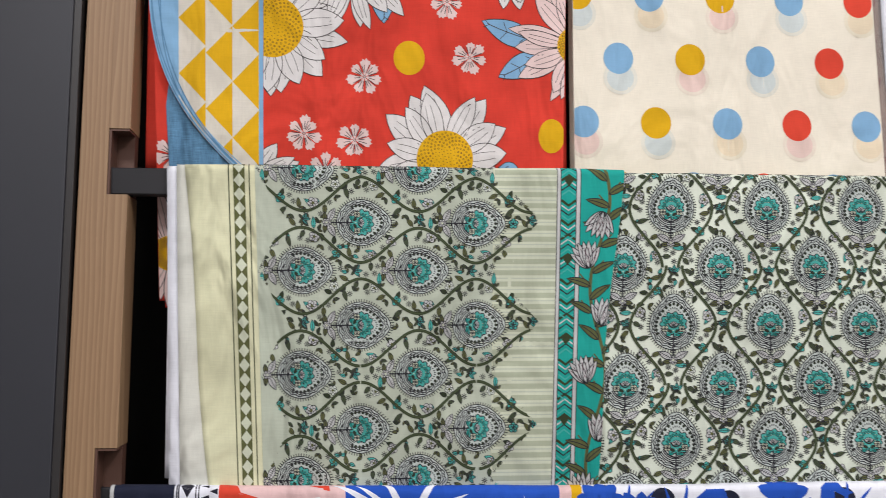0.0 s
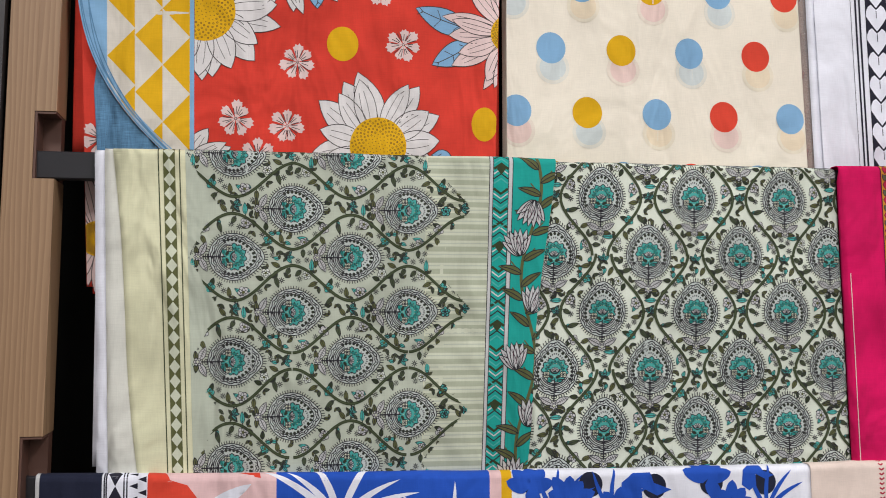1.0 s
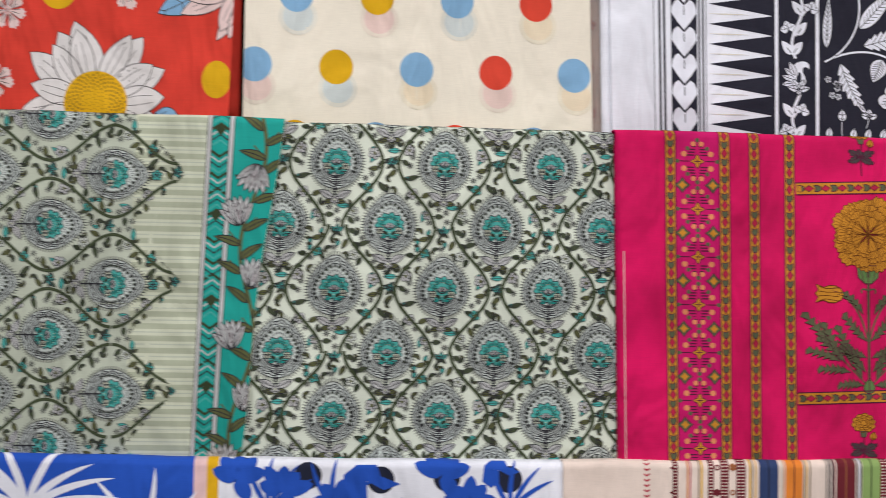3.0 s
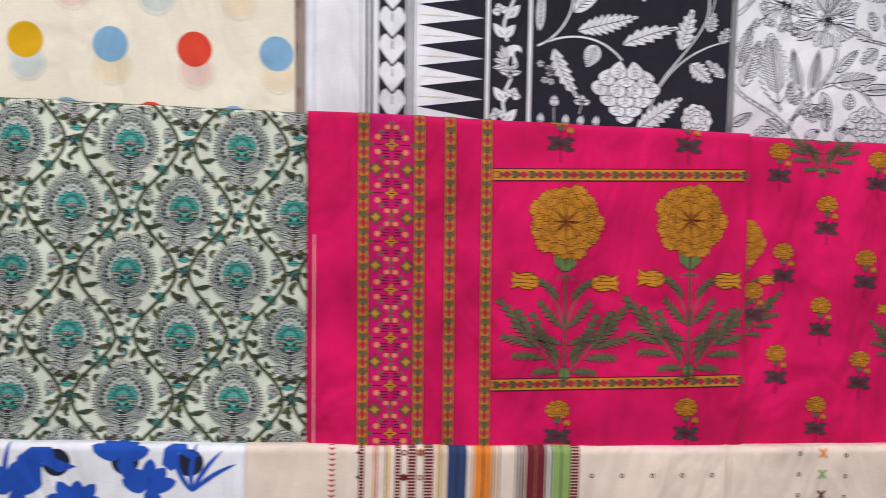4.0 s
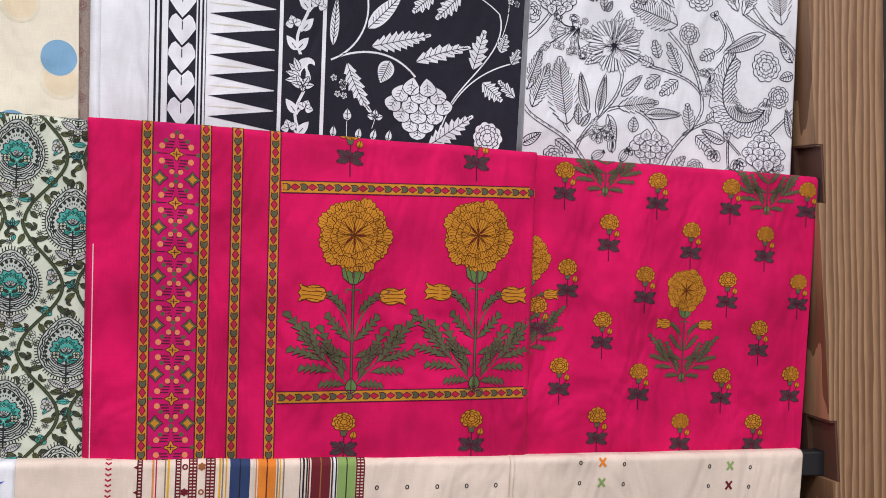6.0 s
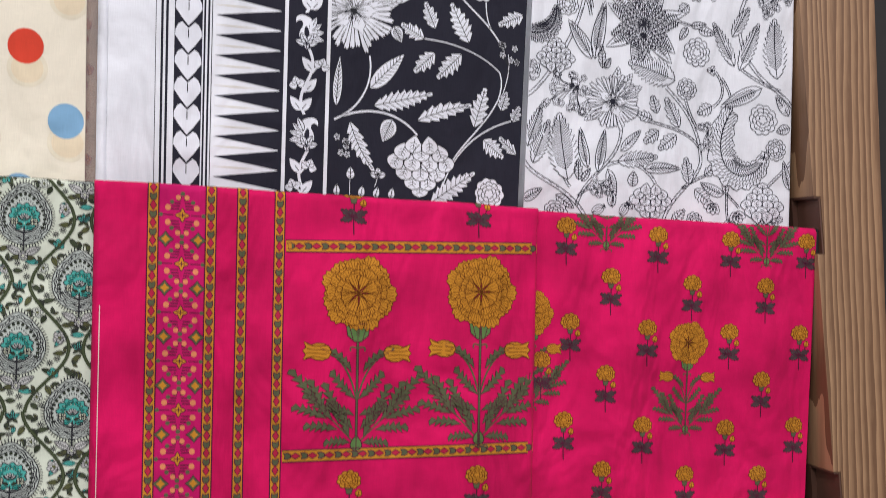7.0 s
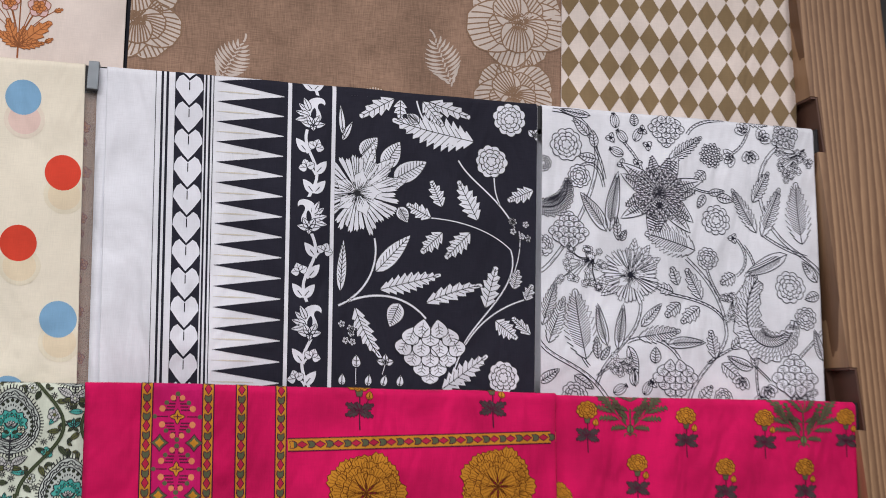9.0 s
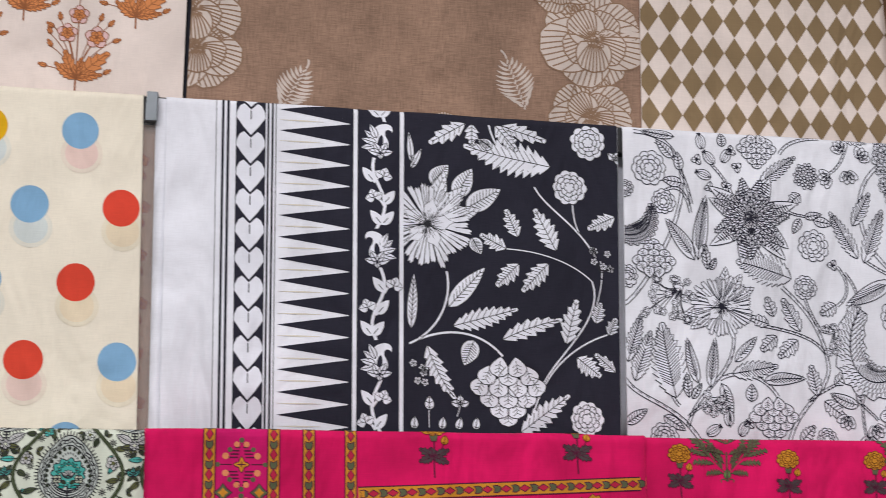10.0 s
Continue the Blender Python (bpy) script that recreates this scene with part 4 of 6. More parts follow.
def marigold_plant(H=0.345):
    """The standing marigold: round bloom, calyx, two side buds and feathery leaves; origin at the bloom's centre."""
    a = Art()
    k = H / 0.345

    def fr(x, y, an, L, W, teeth=7, bend=0.0):
        a.put(thistle(L * 1.10, W * 1.25, I_STEM, I_PLUM, bend * 2), x, y, angle=an, lift=1.5)

    R = 0.0635
    a.stroke([(0, R), (0, 0.278)], 0.0034, I_STEM, 1)
    for s in (-1, 1):
        a.stroke([(s * 0.0019, R), (s * 0.0019, 0.278)], 0.0007, I_PLUM, 2)
        st = bez((s * 0.001, 0.185), (s * 0.008, 0.150), (s * 0.025, 0.118), (s * 0.046, 0.110), n=9)
        a.stroke(st, 0.0030, I_STEM, 1)
        bud = Art()
        bud.shape(np.array([(0, 0), (-0.009, -0.004), (-0.0140, -0.014), (-0.0140, -0.025), (-0.0105, -0.034), (-0.0150, -0.047), (-0.006, -0.043), (0, -0.048), (0.006, -0.043), (0.0150, -0.047), (0.0105, -0.034), (0.0140, -0.025), (0.0140, -0.014), (0.009, -0.004)]), I_GOLD, I_GOLDLINE, 0.0010, 0)
        for q in (-0.6, -0.2, 0.2, 0.6):
            bud.stroke([(q * 0.018, -0.008), (q * 0.014, -0.030), (q * 0.020, -0.042)], 0.0008, I_GOLDLINE, 1)
        a.put(bud, s * 0.045, 0.107, angle=s * 88, lift=2)
        fr(s * 0.010, 0.140, s * 22, 0.055, 0.016, 6, s * 0.016)
        fr(s * 0.002, 0.185, s * 50, 0.058, 0.017, 6, -s * 0.004)
        a.stroke(bez((s * 0.001, 0.262), (s * 0.02, 0.235), (s * 0.06, 0.215), (s * 0.088, 0.150), n=9), 0.0022, I_STEM, 1)
        for j, (x, y, an, L) in enumerate(((0.012, 0.250, 16, 0.062), (0.030, 0.228, 12, 0.068), (0.052, 0.215, 16, 0.062), (0.066, 0.198, 30, 0.070), (0.050, 0.218, 62, 0.056), (0.032, 0.236, 74, 0.052), (0.010, 0.258, 76, 0.040), (0.006, 0.236, 34, 0.058), (0.040, 0.222, 38, 0.060), (0.004, 0.212, 62, 0.046))):
            fr(s * x, y, s * an, L, 0.017, 6, s * 0.006)
        a.stroke(bez((0, 0.276), (s * 0.012, 0.268), (s * 0.020, 0.272), (s * 0.016, 0.280), n=6), 0.0016, I_STEM, 2)
        a.stroke(bez((0, 0.10), (s * 0.008, 0.095), (s * 0.016, 0.096), (s * 0.012, 0.104), n=6), 0.0016, I_STEM, 2)
    a.put(leaf(0.026, 0.020, I_CALYX, I_PLUM, 2, w=0.0010), 0, 0.272, lift=2)
    cal = np.array([(-0.021, 0.058), (0.021, 0.058), (0.018, 0.078), (0.006, 0.088), (-0.006, 0.088), (-0.018, 0.078)])
    a.shape(cal, I_CALYX, I_PLUM, 0.0010, 2)
    for q in (-0.5, 0, 0.5):
        a.stroke([(q * 0.030, 0.062), (q * 0.016, 0.086)], 0.0008, I_PLUM, 3)
    a.put(marigold(R), 0, 0.006, lift=3)
    b = Art()
    b.put(a, size=k)
    return b


def small_sprig():
    """Small marigold sprig, 0.08 tall, with one bud and a tuft of dusky leaves; origin at its middle."""
    a = Art()
    a.stroke(bez((0, -0.02), (0.002, 0.0), (-0.001, 0.02), (0.001, 0.046), n=6), 0.0013, I_PLUM, 1)
    head = carnation(0.0185, I_GOLD, I_GOLDLINE, 0.0008, seed=2)
    head.V = [v * np.array([1.0, 0.78]) for v in head.V]
    a.put(head, 0, -0.022, lift=2)
    a.shape(np.array([(-0.006, -0.010), (0.006, -0.010), (0.0035, -0.001), (-0.0035, -0.001)]), I_STEM, I_PLUM, 0.0006, 2)
    a.put(leaf(0.012, 0.010, I_GOLD, I_GOLDLINE, 2, w=0.0006), 0.0135, 0.003, angle=12, lift=2)
    a.stroke(bez((0, 0.018), (0.008, 0.014), (0.0135, 0.003), n=5), 0.0009, I_PLUM, 1)
    for an, L in ((-62, 0.022), (66, 0.023), (-108, 0.021), (112, 0.022), (-22, 0.013)):
        a.put(leaf(L, 0.0125, I_DUSK, I_PLUM, 2, 0, 4, 0.0006, depth=0.32), 0, 0.019, angle=an, lift=1.5 + 0.2 * (an > 0))
    return a


def gold_band(length, w=0.0168):
    """Gold ribbon with lozenges and leaf beads in turn, running down from the origin."""
    a = Art()
    a.rect(-w / 2, w / 2, 0, length, I_GOLD, 1)
    for s in (-1, 1):
        a.stroke([(s * w / 2, y) for y in np.linspace(0, length, max(2, int(length / 0.012)))], 0.0012, I_PLUM, 2)
    y, i = 0.008, 0
    while y < length - 0.004:
        if i % 2:
            a.shape(np.array([(0, -0.0085), (0.0052, 0), (0, 0.0085), (-0.0052, 0)]) + np.array([0, y]), I_CRIM, I_PLUM, 0.0010, 2)
        else:
            a.shape(np.array([(-0.005, -0.005), (0, -0.003), (0.005, -0.006), (0.0055, 0.001), (0.003, 0.006), (-0.003, 0.006), (-0.0055, 0.001)]) + np.array([0, y]), I_STEM, I_PLUM, 0.0009, 2)
        y += 0.0142
        i += 1
    return a


def jewel(s=1.0):
    """Cross-shaped jewel with beads and fine bars, one repeat of the wide border."""
    a = Art()
    q = []
    for i in range(4):
        q += [tuple(spun([(-0.004, -0.004)], 90 * i)[0]), tuple(spun([(-0.0025, -0.0085)], 90 * i)[0]), tuple(spun([(0, -0.0115)], 90 * i)[0]), tuple(spun([(0.0025, -0.0085)], 90 * i)[0])]
    a.shape(np.array(q), I_GOLD, I_PLUM, 0.0009, 2)
    a.stroke([(-0.006, 0), (0.006, 0)], 0.0009, I_PLUM, 3.3)
    a.stroke([(0, -0.004), (0, 0.004)], 0.0009, I_PLUM, 3.4)
    for sy in (-1, 1):
        for j, hw in enumerate((0.020, 0.016, 0.013, 0.009, 0.006)):
            a.stroke([(-hw, sy * (0.010 + 0.0047 * j)), (-hw * 0.25, sy * (0.010 + 0.0047 * j))], 0.0015, I_PLUM, 1)
            a.stroke([(hw * 0.25, sy * (0.010 + 0.0047 * j)), (hw, sy * (0.010 + 0.0047 * j))], 0.0015, I_PLUM, 1)
        for sx in (-1, 1):
            a.disc(sx * 0.0225, sy * 0.012, 0.0048, I_PEACH, 2, n=10)
            a.disc(sx * 0.0165, sy * 0.021, 0.0036, I_STEM, 2, n=9)
            a.disc(sx * 0.0068, sy * 0.0285, 0.0042, I_PEACH, 2, n=10)
        a.disc(0, sy * 0.0345, 0.0038, I_STEM, 2, n=9)
    for sx in (-1, 1):
        a.disc(sx * 0.0335, 0.0, 0.0034, I_STEM, 2, n=9)
        a.stroke([(sx * 0.014, 0), (sx * 0.030, 0)], 0.0012, I_PLUM, 1)
        star = Art()
        pts = []
        for i in range(4):
            pts += [tuple(spun([(0, -0.0130)], 90 * i)[0]), tuple(spun([(0.0056, -0.0056)], 90 * i)[0])]
        star.shape(np.array(pts), I_STEM, I_PLUM, 0.0010, 2)
        star.fill(np.array(pts) * 0.55, I_GOLD, 3.3)
        a.put(star, sx * 0.0255, 0.0393)
    return a

# ---- grounds ----
C_WHITE = fabric("white_cotton", (0.84, 0.86, 0.94), crease=0.4)
I_MIST2 = ink("print_mist_ground", (0.50, 0.55, 0.45))
C_MINT = fabric("pale_mint_cotton", (0.73, 0.73, 0.50), sheen=0.05, crease=0.75)
C_LEAFGROUND = fabric("misty_mint_cotton", (0.70, 0.76, 0.65))
C_PINK = fabric("hot_pink_cotton", (0.66, 0.006, 0.108), var=0.24, sheen=0.03, crease=0.5)
C_RED = fabric("tomato_red_cotton", (0.70, 0.055, 0.036), var=0.17)
C_CREAM = fabric("ivory_muslin", (0.89, 0.83, 0.70), var=0.05, crease=0.3)
C_BLACK = fabric("ink_black_cotton", (0.022, 0.022, 0.030))
C_BROWN = fabric("cocoa_organza", (0.325, 0.208, 0.150), var=0.18, slub=0.28)
C_BLUSH = fabric("blush_cotton", (0.84, 0.74, 0.69), crease=0.3)
C_PEARL = fabric("pearl_silk", (0.83, 0.70, 0.62), sheen=0.1, rough=0.6, crease=0.4)
C_SKY = fabric("sky_blue_gathers", (0.13, 0.29, 0.47), var=0.2, slub=0.3)


def spot(d, x, z):
    """Cloth coordinates (u, v) of a place at x, z on the front of a drape."""
    v = d.zt - z
    f = max(v, 0) / d.drop
    x0 = d.top[0] + (d.low[0] - d.top[0]) * f
    x1 = d.top[1] + (d.low[1] - d.top[1]) * f
    return (x - x0) / (x1 - x0) * d.width, v


def band(d, x0, x1, mat, layer=0, v0=-0.02, v1=None, art=None):
    a = art or Art()
    return a.rect(x0 - d.top[0], x1 - d.top[0], v0, d.drop if v1 is None else v1, mat, layer)


# ---- rail C: green medallion saree ----
g_body = Drape("saree", "pale mint saree with teal lotus medallions over a black rail", "C", (0.10, 0.770), (0.06, 0.789), 0.60, 11)
g_body.sheet(C_LEAFGROUND, "body_panel")
art = Art()
MED, VINE = medallion(), vines()
for i in range(-1, 5):
    for j in range(-1, 4):
        for h in (0, 1):
            u, v = spot(g_body, 0.317 + 0.1745 * (i + 0.5 * h), 1.468 - 0.2035 * (j + 0.5 * h))
            lay_each(g_body, MED, [(u, v + 0.004)], "medallion", size=1.10)
            if not h:
                art.put(VINE, u, v + 0.004)
g_body.lay(art, "vine_print")

g_end = Drape("saree", "", "C", (-0.520, 0.234), (-0.488, 0.205), 0.60, 21, out=0.007, parent=g_body.thing, amp=0.0055)
g_end.edge = (lambda v: 0.003 + 0.026 * min(1.0, max(v, 0) / 0.6) ** 1.4 + 0.004 * math.sin(11 * max(v, 0)), lambda v: 0.750 - 0.062 * max(v, 0) + 0.004 * math.sin(14 * v + 1))
g_end.sheet(C_MINT, "end_panel", "pale yellow-green end panel")
art = Art()
art.rect(0.118, 0.523, -0.02, 0.6, I_MIST2, 0)
for i in range(5):
    for j in range(-1, 5):
        z = 1.353 - 0.1725 * (j - 1) + (0 if i % 2 == 0 else 0.081)
        u, v = spot(g_end, -0.322 + 0.0975 * i, z)
        if i < 4:
            lay_each(g_end, MED, [(u, v)], "medallion", angle=90, size=1.06, base=0.0006)
        if i % 2 == 0:
            art.put(VINE, u, v, angle=90, size=0.98)
        if i == 3:
            art.put(leaf(0.020, 0.010, I_LEAF, I_GREY, 2), u + 0.052, v - 0.03, angle=60, lift=3)
            art.put(rosette(0.009, 5, I_TEAL2, I_GREY), u + 0.066, v, lift=3)
V, T, M, L = art.arrays()
V, T, M, L = trim(V, T, M, L, 0.116, 0.604, -0.02, 0.6)
mid = V[T].mean(1)
v_even = spot(g_end, -0.322, 1.353)[1]
off = np.abs((mid[:, 1] - v_even) / 0.1725 + 0.5 - np.floor((mid[:, 1] - v_even) / 0.1725 + 0.5) - 0.5)
flat = np.isin(M, [I_MIST2])
keep = flat | ((mid[:, 0] > 0.118 + 0.10 * off) & (mid[:, 0] < 0.522 + 0.164 * off))
T, M = T[keep], M[keep]
g_end.lay(Art().raw(V, T, M, L), "vine_print")
art = Art()
for s in (0.0745, 0.1085):
    art.stroke([(s, v) for v in np.linspace(-0.018, 0.6, 52)], 0.0011, I_OLIVE, 1)
art.rect(0.082, 0.101, -0.02, 0.6, I_LEAF, 1)
for k in range(26):
    art.fill(np.array([(0, -0.0115), (0.0092, 0), (0, 0.0115), (-0.0092, 0)]) + np.array([0.0915, 0.004 + 0.0236 * k]), I_MINT, 2)
g_end.lay(art, "diamond_border", "olive strip of pale diamonds")
art = Art()
art.rect(0.5235, 0.6335, -0.02, 0.6, I_MINT, 0)
rng = random.Random(5)
for k in range(32):
    y = 0.004 + 0.0192 * k
    for row, (h0, h1, m) in enumerate(((0.0, 0.0088, I_SAGE), (0.0128, 0.0148, I_MIST2))):
        art.rect(0.522 + 0.004 * rng.random(), 0.633, y + h0, y + h1, m, 0.4)
g_end.lay(art, "stripe_print")
art = Art()
art.rect(0.634, 0.760, -0.02, 0.6, I_TEAL, 1)
for a0, a1 in ((0.634, 0.6405), (0.6680, 0.6755)):
    art.rect(a0, a1, -0.02, 0.6, I_LILAC, 1.6)
    for s in (a0, a1):
        art.stroke([(s, v) for v in np.linspace(-0.018, 0.6, 52)], 0.0009, I_GREY, 2.3)
for k in range(74):
    y = -0.012 + 0.0085 * k
    sg = 1 if (k // 8) % 2 else -1
    m = (I_OLIVE, I_LILAC, I_GREY, I_TEAL2)[k % 4]
    art.stroke([(0.6415, y), (0.6545, y + sg * 0.009), (0.6672, y)], 0.0046 if m == I_OLIVE else 0.0016, m, 2)
for k in range(0, 5):
    art.fill(np.array([(0, -0.010), (0.008, 0), (0, 0.010), (-0.008, 0)]) + np.array([0.6545, 0.022 + 0.136 * k]), I_OLIVE, 3)


def lotus(R):
    a = Art()
    for i, an in enumerate((-40, -27, 27, 40, -12, 12, 0)):
        p = Art()
        p.shape(petal(R * (1 - 0.12 * (i in (0, 3))), R * 0.27), I_LILAC, I_GREY, 0.0010, 0)
        p.stroke([(0, -R * 0.2), (0, -R * 0.75)], 0.0006, I_PLUM, 1)
        a.put(p, angle=an, lift=0.5 * i)
    return a


tw = np.linspace(0, 0.6, 60)
stem = np.stack([0.712 + 0.016 * np.sin(tw * 21 + 0.4), tw], -1)
art.stroke(stem, 0.0058, I_LEAF, 2)
for k in range(26):
    t = 0.012 + 0.0228 * k
    sx = 1 if k % 2 else -1
    px = 0.712 + 0.016 * math.sin(t * 21 + 0.4)
    art.put(leaf(0.044, 0.0135, I_LEAF, I_GREY, 0, sx * 0.010), px, t + 0.010, angle=sx * (42 + 9 * (k % 3)), lift=3)
    art.stroke([(px, t + 0.01), (px + sx * 0.02, t - 0.012)], 0.0024, I_LEAF, 2.4)
for k in range(6):
    t = 0.075 + 0.098 * k
    sx = -1 if k % 2 else 1
    art.put(lotus(0.048), 0.705 + sx * 0.012, t, angle=sx * 14 + (180 if k == 0 else 0), lift=5)
g_end.lay(art, "teal_border", "teal border with pale lotus buds and olive leaves")
g_fold = Drape("saree", "", "C", (-0.546, -0.500), (-0.532, -0.465), 0.61, 23, out=0.003, parent=g_body.thing, amp=0.011)
g_fold.sheet(C_WHITE, "folded_edge", "white folded edge")
g_fold2 = Drape("saree", "", "C", (-0.530, -0.485), (-0.514, -0.440), 0.605, 24, out=0.0050, parent=g_body.thing, amp=0.009)
g_fold2.sheet(fabric("pale_cream_fold", (0.72, 0.73, 0.66)), "folded_edge", "pale folded edge")

# ---- rail C: hot pink marigold saree ----
p_body = Drape("saree", "hot pink saree printed with golden marigolds, draped over a black rail", "C", (1.40, 2.092), (1.42, 2.086), 0.60, 12, amp=0.0070)
p_body.sheet(C_PINK, "body_panel")
SPRIG, PLANT = small_sprig(), marigold_plant()
art = Art()


def at_crop(cx, cy):
    """Plan of the small sprigs on the fall of the cloth."""
    top = 7 + 57 * (cx - 20) / 715
    return 1.515 + (cx - 20) * 0.000800, 1.515 - (cy - top) / (752 - top) * 0.526


for cx, cy in ((98, 62), (325, 88), (512, 103), (714, 112), (213, 192), (417, 212), (608, 222), (117, 305), (308, 323), (517, 336), (704, 342), (210, 437), (606, 457), (110, 552), (306, 567), (517, 577), (697, 572), (210, 678), (418, 692), (605, 692), (50, 400)):
    x, z = at_crop(cx, cy)
    lay_each(p_body, SPRIG, [spot(p_body, x, z)], "sprig", size=1.04)
lay_each(p_body, PLANT, [spot(p_body, x, z) for x, z in ((1.829, 1.303), (1.655, 1.636), (1.985, 1.622), (1.518, 1.348))], "marigold", size=0.63)

p_end = Drape("saree", "", "C", (0.768, 1.517), (0.787, 1.534), 0.60, 22, out=0.006, parent=p_body.thing, amp=0.0062)
p_end.yf -= 0.012
p_end.curl = 0.010
p_end.sheet(C_PINK, "end_panel")
art = Art()
art.stroke([(0.012, v) for v in np.linspace(0.20, 0.6, 40)], 0.0011, I_BLUSH, 1)
p_end.lay(art, "selvedge_line")
X0 = 0.768
for bx in (0.859, 0.950, 1.0005, 1.0615):
    art = Art()
    art.put(gold_band(0.62), bx - X0, -0.015)
    p_end.lay(art, "gold_border", "gold ribbon border with lozenges")
art = Art()
art.rect(0.869 - X0, 0.940 - X0, -0.02, 0.6, I_MAGENTA, 0.5)
for k in range(8):
    art.put(jewel(), 0.9045 - X0, 0.050 + 0.0785 * k, lift=0.4)
p_end.lay(art, "jewel_border", "deep pink border with beaded jewels")
for z0, z1 in ((1.440, 1.458), (1.092, 1.108)):
    art = Art()
    u, v = spot(p_end, 1.076, z0)
    u2, v2 = spot(p_end, 1.517, z1)
    art.put(gold_band(1.517 - 1.073, 0.0195), 1.0725 - X0, v, angle=-90 - math.degrees(math.atan2(v - v2, u2 - u)) * 1.0)
    p_end.lay(art, "gold_border", "gold ribbon border with lozenges")
for x, z in ((1.201, 1.373), (1.416, 1.384)):
    art = Art()
    art.put(PLANT, *spot(p_end, x, z))
    p_end.lay(art, "marigold")
art = Art()
for x, z in ((1.185, 1.516), (1.405, 1.523), (1.201, 1.028), (1.424, 1.036)):
    lay_each(p_end, SPRIG, [spot(p_end, x, z)], "sprig", size=1.12)

# ---- rail B: red sunflower saree ----
s_back = Drape("saree", "red saree with white sunflowers, its blue hem gathered over the rail", "B", (-0.592, 0.10), (-0.562, 0.10), 0.80, 31, amp=0.006, out=-0.004)
s_back.cut = lambda u, v: v > 0.735 + 0.10 * math.sin(u * 9) and u < 0.3
s_back.sheet(C_RED, "under_layer")
art = Art()
art.put(sunflower(0.030, 0.10, I_BLUSHPET, 9), 0.02, 0.66)
art.put(daisy(0.035, 3), 0.03, 0.49)
s_back.lay(art, "sunflower_print")
hem = Drape("saree", "", "B", (-0.588, -0.40), (-0.545, -0.40), 0.60, 33, out=0.0, parent=s_back.thing, amp=0.006)
hem.waves += [(190, 40, 0.4, 0.16), (260, 60, 1.7, 0.13), (130, 20, 2.9, 0.2)]
hem.sheet(C_SKY, "gathered_hem", "gathered blue hem", step=0.004)
s_front = Drape("saree", "", "B", (-0.600, 0.152), (-0.585, 0.135), 0.60, 32, out=0.006, parent=s_back.thing)


def hem_line(v):
    """How far the curled front edge has swung across, by depth below the rail."""
    t = max(0.0, (v - 0.18) / 0.345)
    return 0.004 + 0.155 * t ** 2.6


s_front.edge = (lambda v: hem_line(v), lambda v: 0.752)
s_front.sheet(C_RED, "front_panel", step=0.005)
art = Art()
art.rect(0.0, 0.056, -0.02, 0.6, I_SKY, 1)
art.rect(0.054, 0.198, -0.02, 0.6, I_OFF, 0.5)
for col, ph in ((0, 0.060), (1, 0.022), (2, 0.072)):
    xa = 0.056 + 0.0467 * col
    for k in range(-1, 7):
        y = ph + 0.0985 * k
        art.fill(np.array([(xa, y), (xa + 0.0463, y - 0.0485), (xa + 0.0463, y + 0.0485)]), I_YELLOW, 1.2)
art.rect(0.196, 0.2035, -0.02, 0.6, I_SKY, 2)
for k in range(9):
    vs = np.linspace(0, 0.55, 60)
    art.stroke([(hem_line(v) + 0.002 + 0.0022 * k * (1 + 0.5 * math.sin(v * 9 + k)), v) for v in vs], 0.0013, I_SKY2 if k % 2 else I_SKY, 2 + 0.3 * (k % 2))
s_front.lay(art, "triangle_border", "yellow and white triangle border with a blue edge")
art = Art()
for x, z, dsc, rch, col, sd in ((-0.378, 1.783, 0.055, 0.075, I_PETAL, 1), (-0.075, 1.553, 0.052, 0.072, I_PETAL, 2), (0.165, 1.765, 0.036, 0.080, I_BLUSHPET, 3), (-0.235, 1.895, 0.030, 0.080, I_PETAL, 4), (0.045, 1.900, 0.018, 0.050, I_PETAL, 5), (-0.42, 1.50, 0.03, 0.075, I_PETAL, 6)):
    art.put(sunflower(dsc, rch, col, sd), *spot(s_front, x, z), lift=2)
for x, z, an, L in ((0.085, 1.772, -78, 0.10), (0.095, 1.745, -128, 0.085), (-0.275, 1.83, -150, 0.11), (-0.19, 1.87, 165, 0.075), (0.02, 1.540, 120, 0.06)):
    art.put(leaf(L, 0.045, I_SKY, I_LINE, 3, 0.012), *spot(s_front, x, z), angle=an, lift=0.5)
for i, (x, z) in enumerate(((-0.217, 1.698), (-0.030, 1.737), (-0.322, 1.595), (-0.234, 1.585), (-0.070, 1.838), (-0.285, 1.532), (-0.30, 1.98), (0.05, 1.99), (-0.12, 1.96))):
    art.put(daisy(0.0325, i), *spot(s_front, x, z))
u, v = spot(s_front, -0.138, 1.734)
art.disc(u, v, 0.0285, I_YELLOW, 0, n=30, ry=0.031)
u, v = spot(s_front, 0.117, 1.598)
art.disc(u, v, 0.0245, I_YELLOW, 0, n=30, ry=0.031)
V, T, M, L = art.arrays()
V, T, M, L = trim(V, T, M, L, 0.204, 1.0, -0.02, 0.6)
art = Art().raw(V, T, M, L)
s_front.lay(art, "sunflower_print")

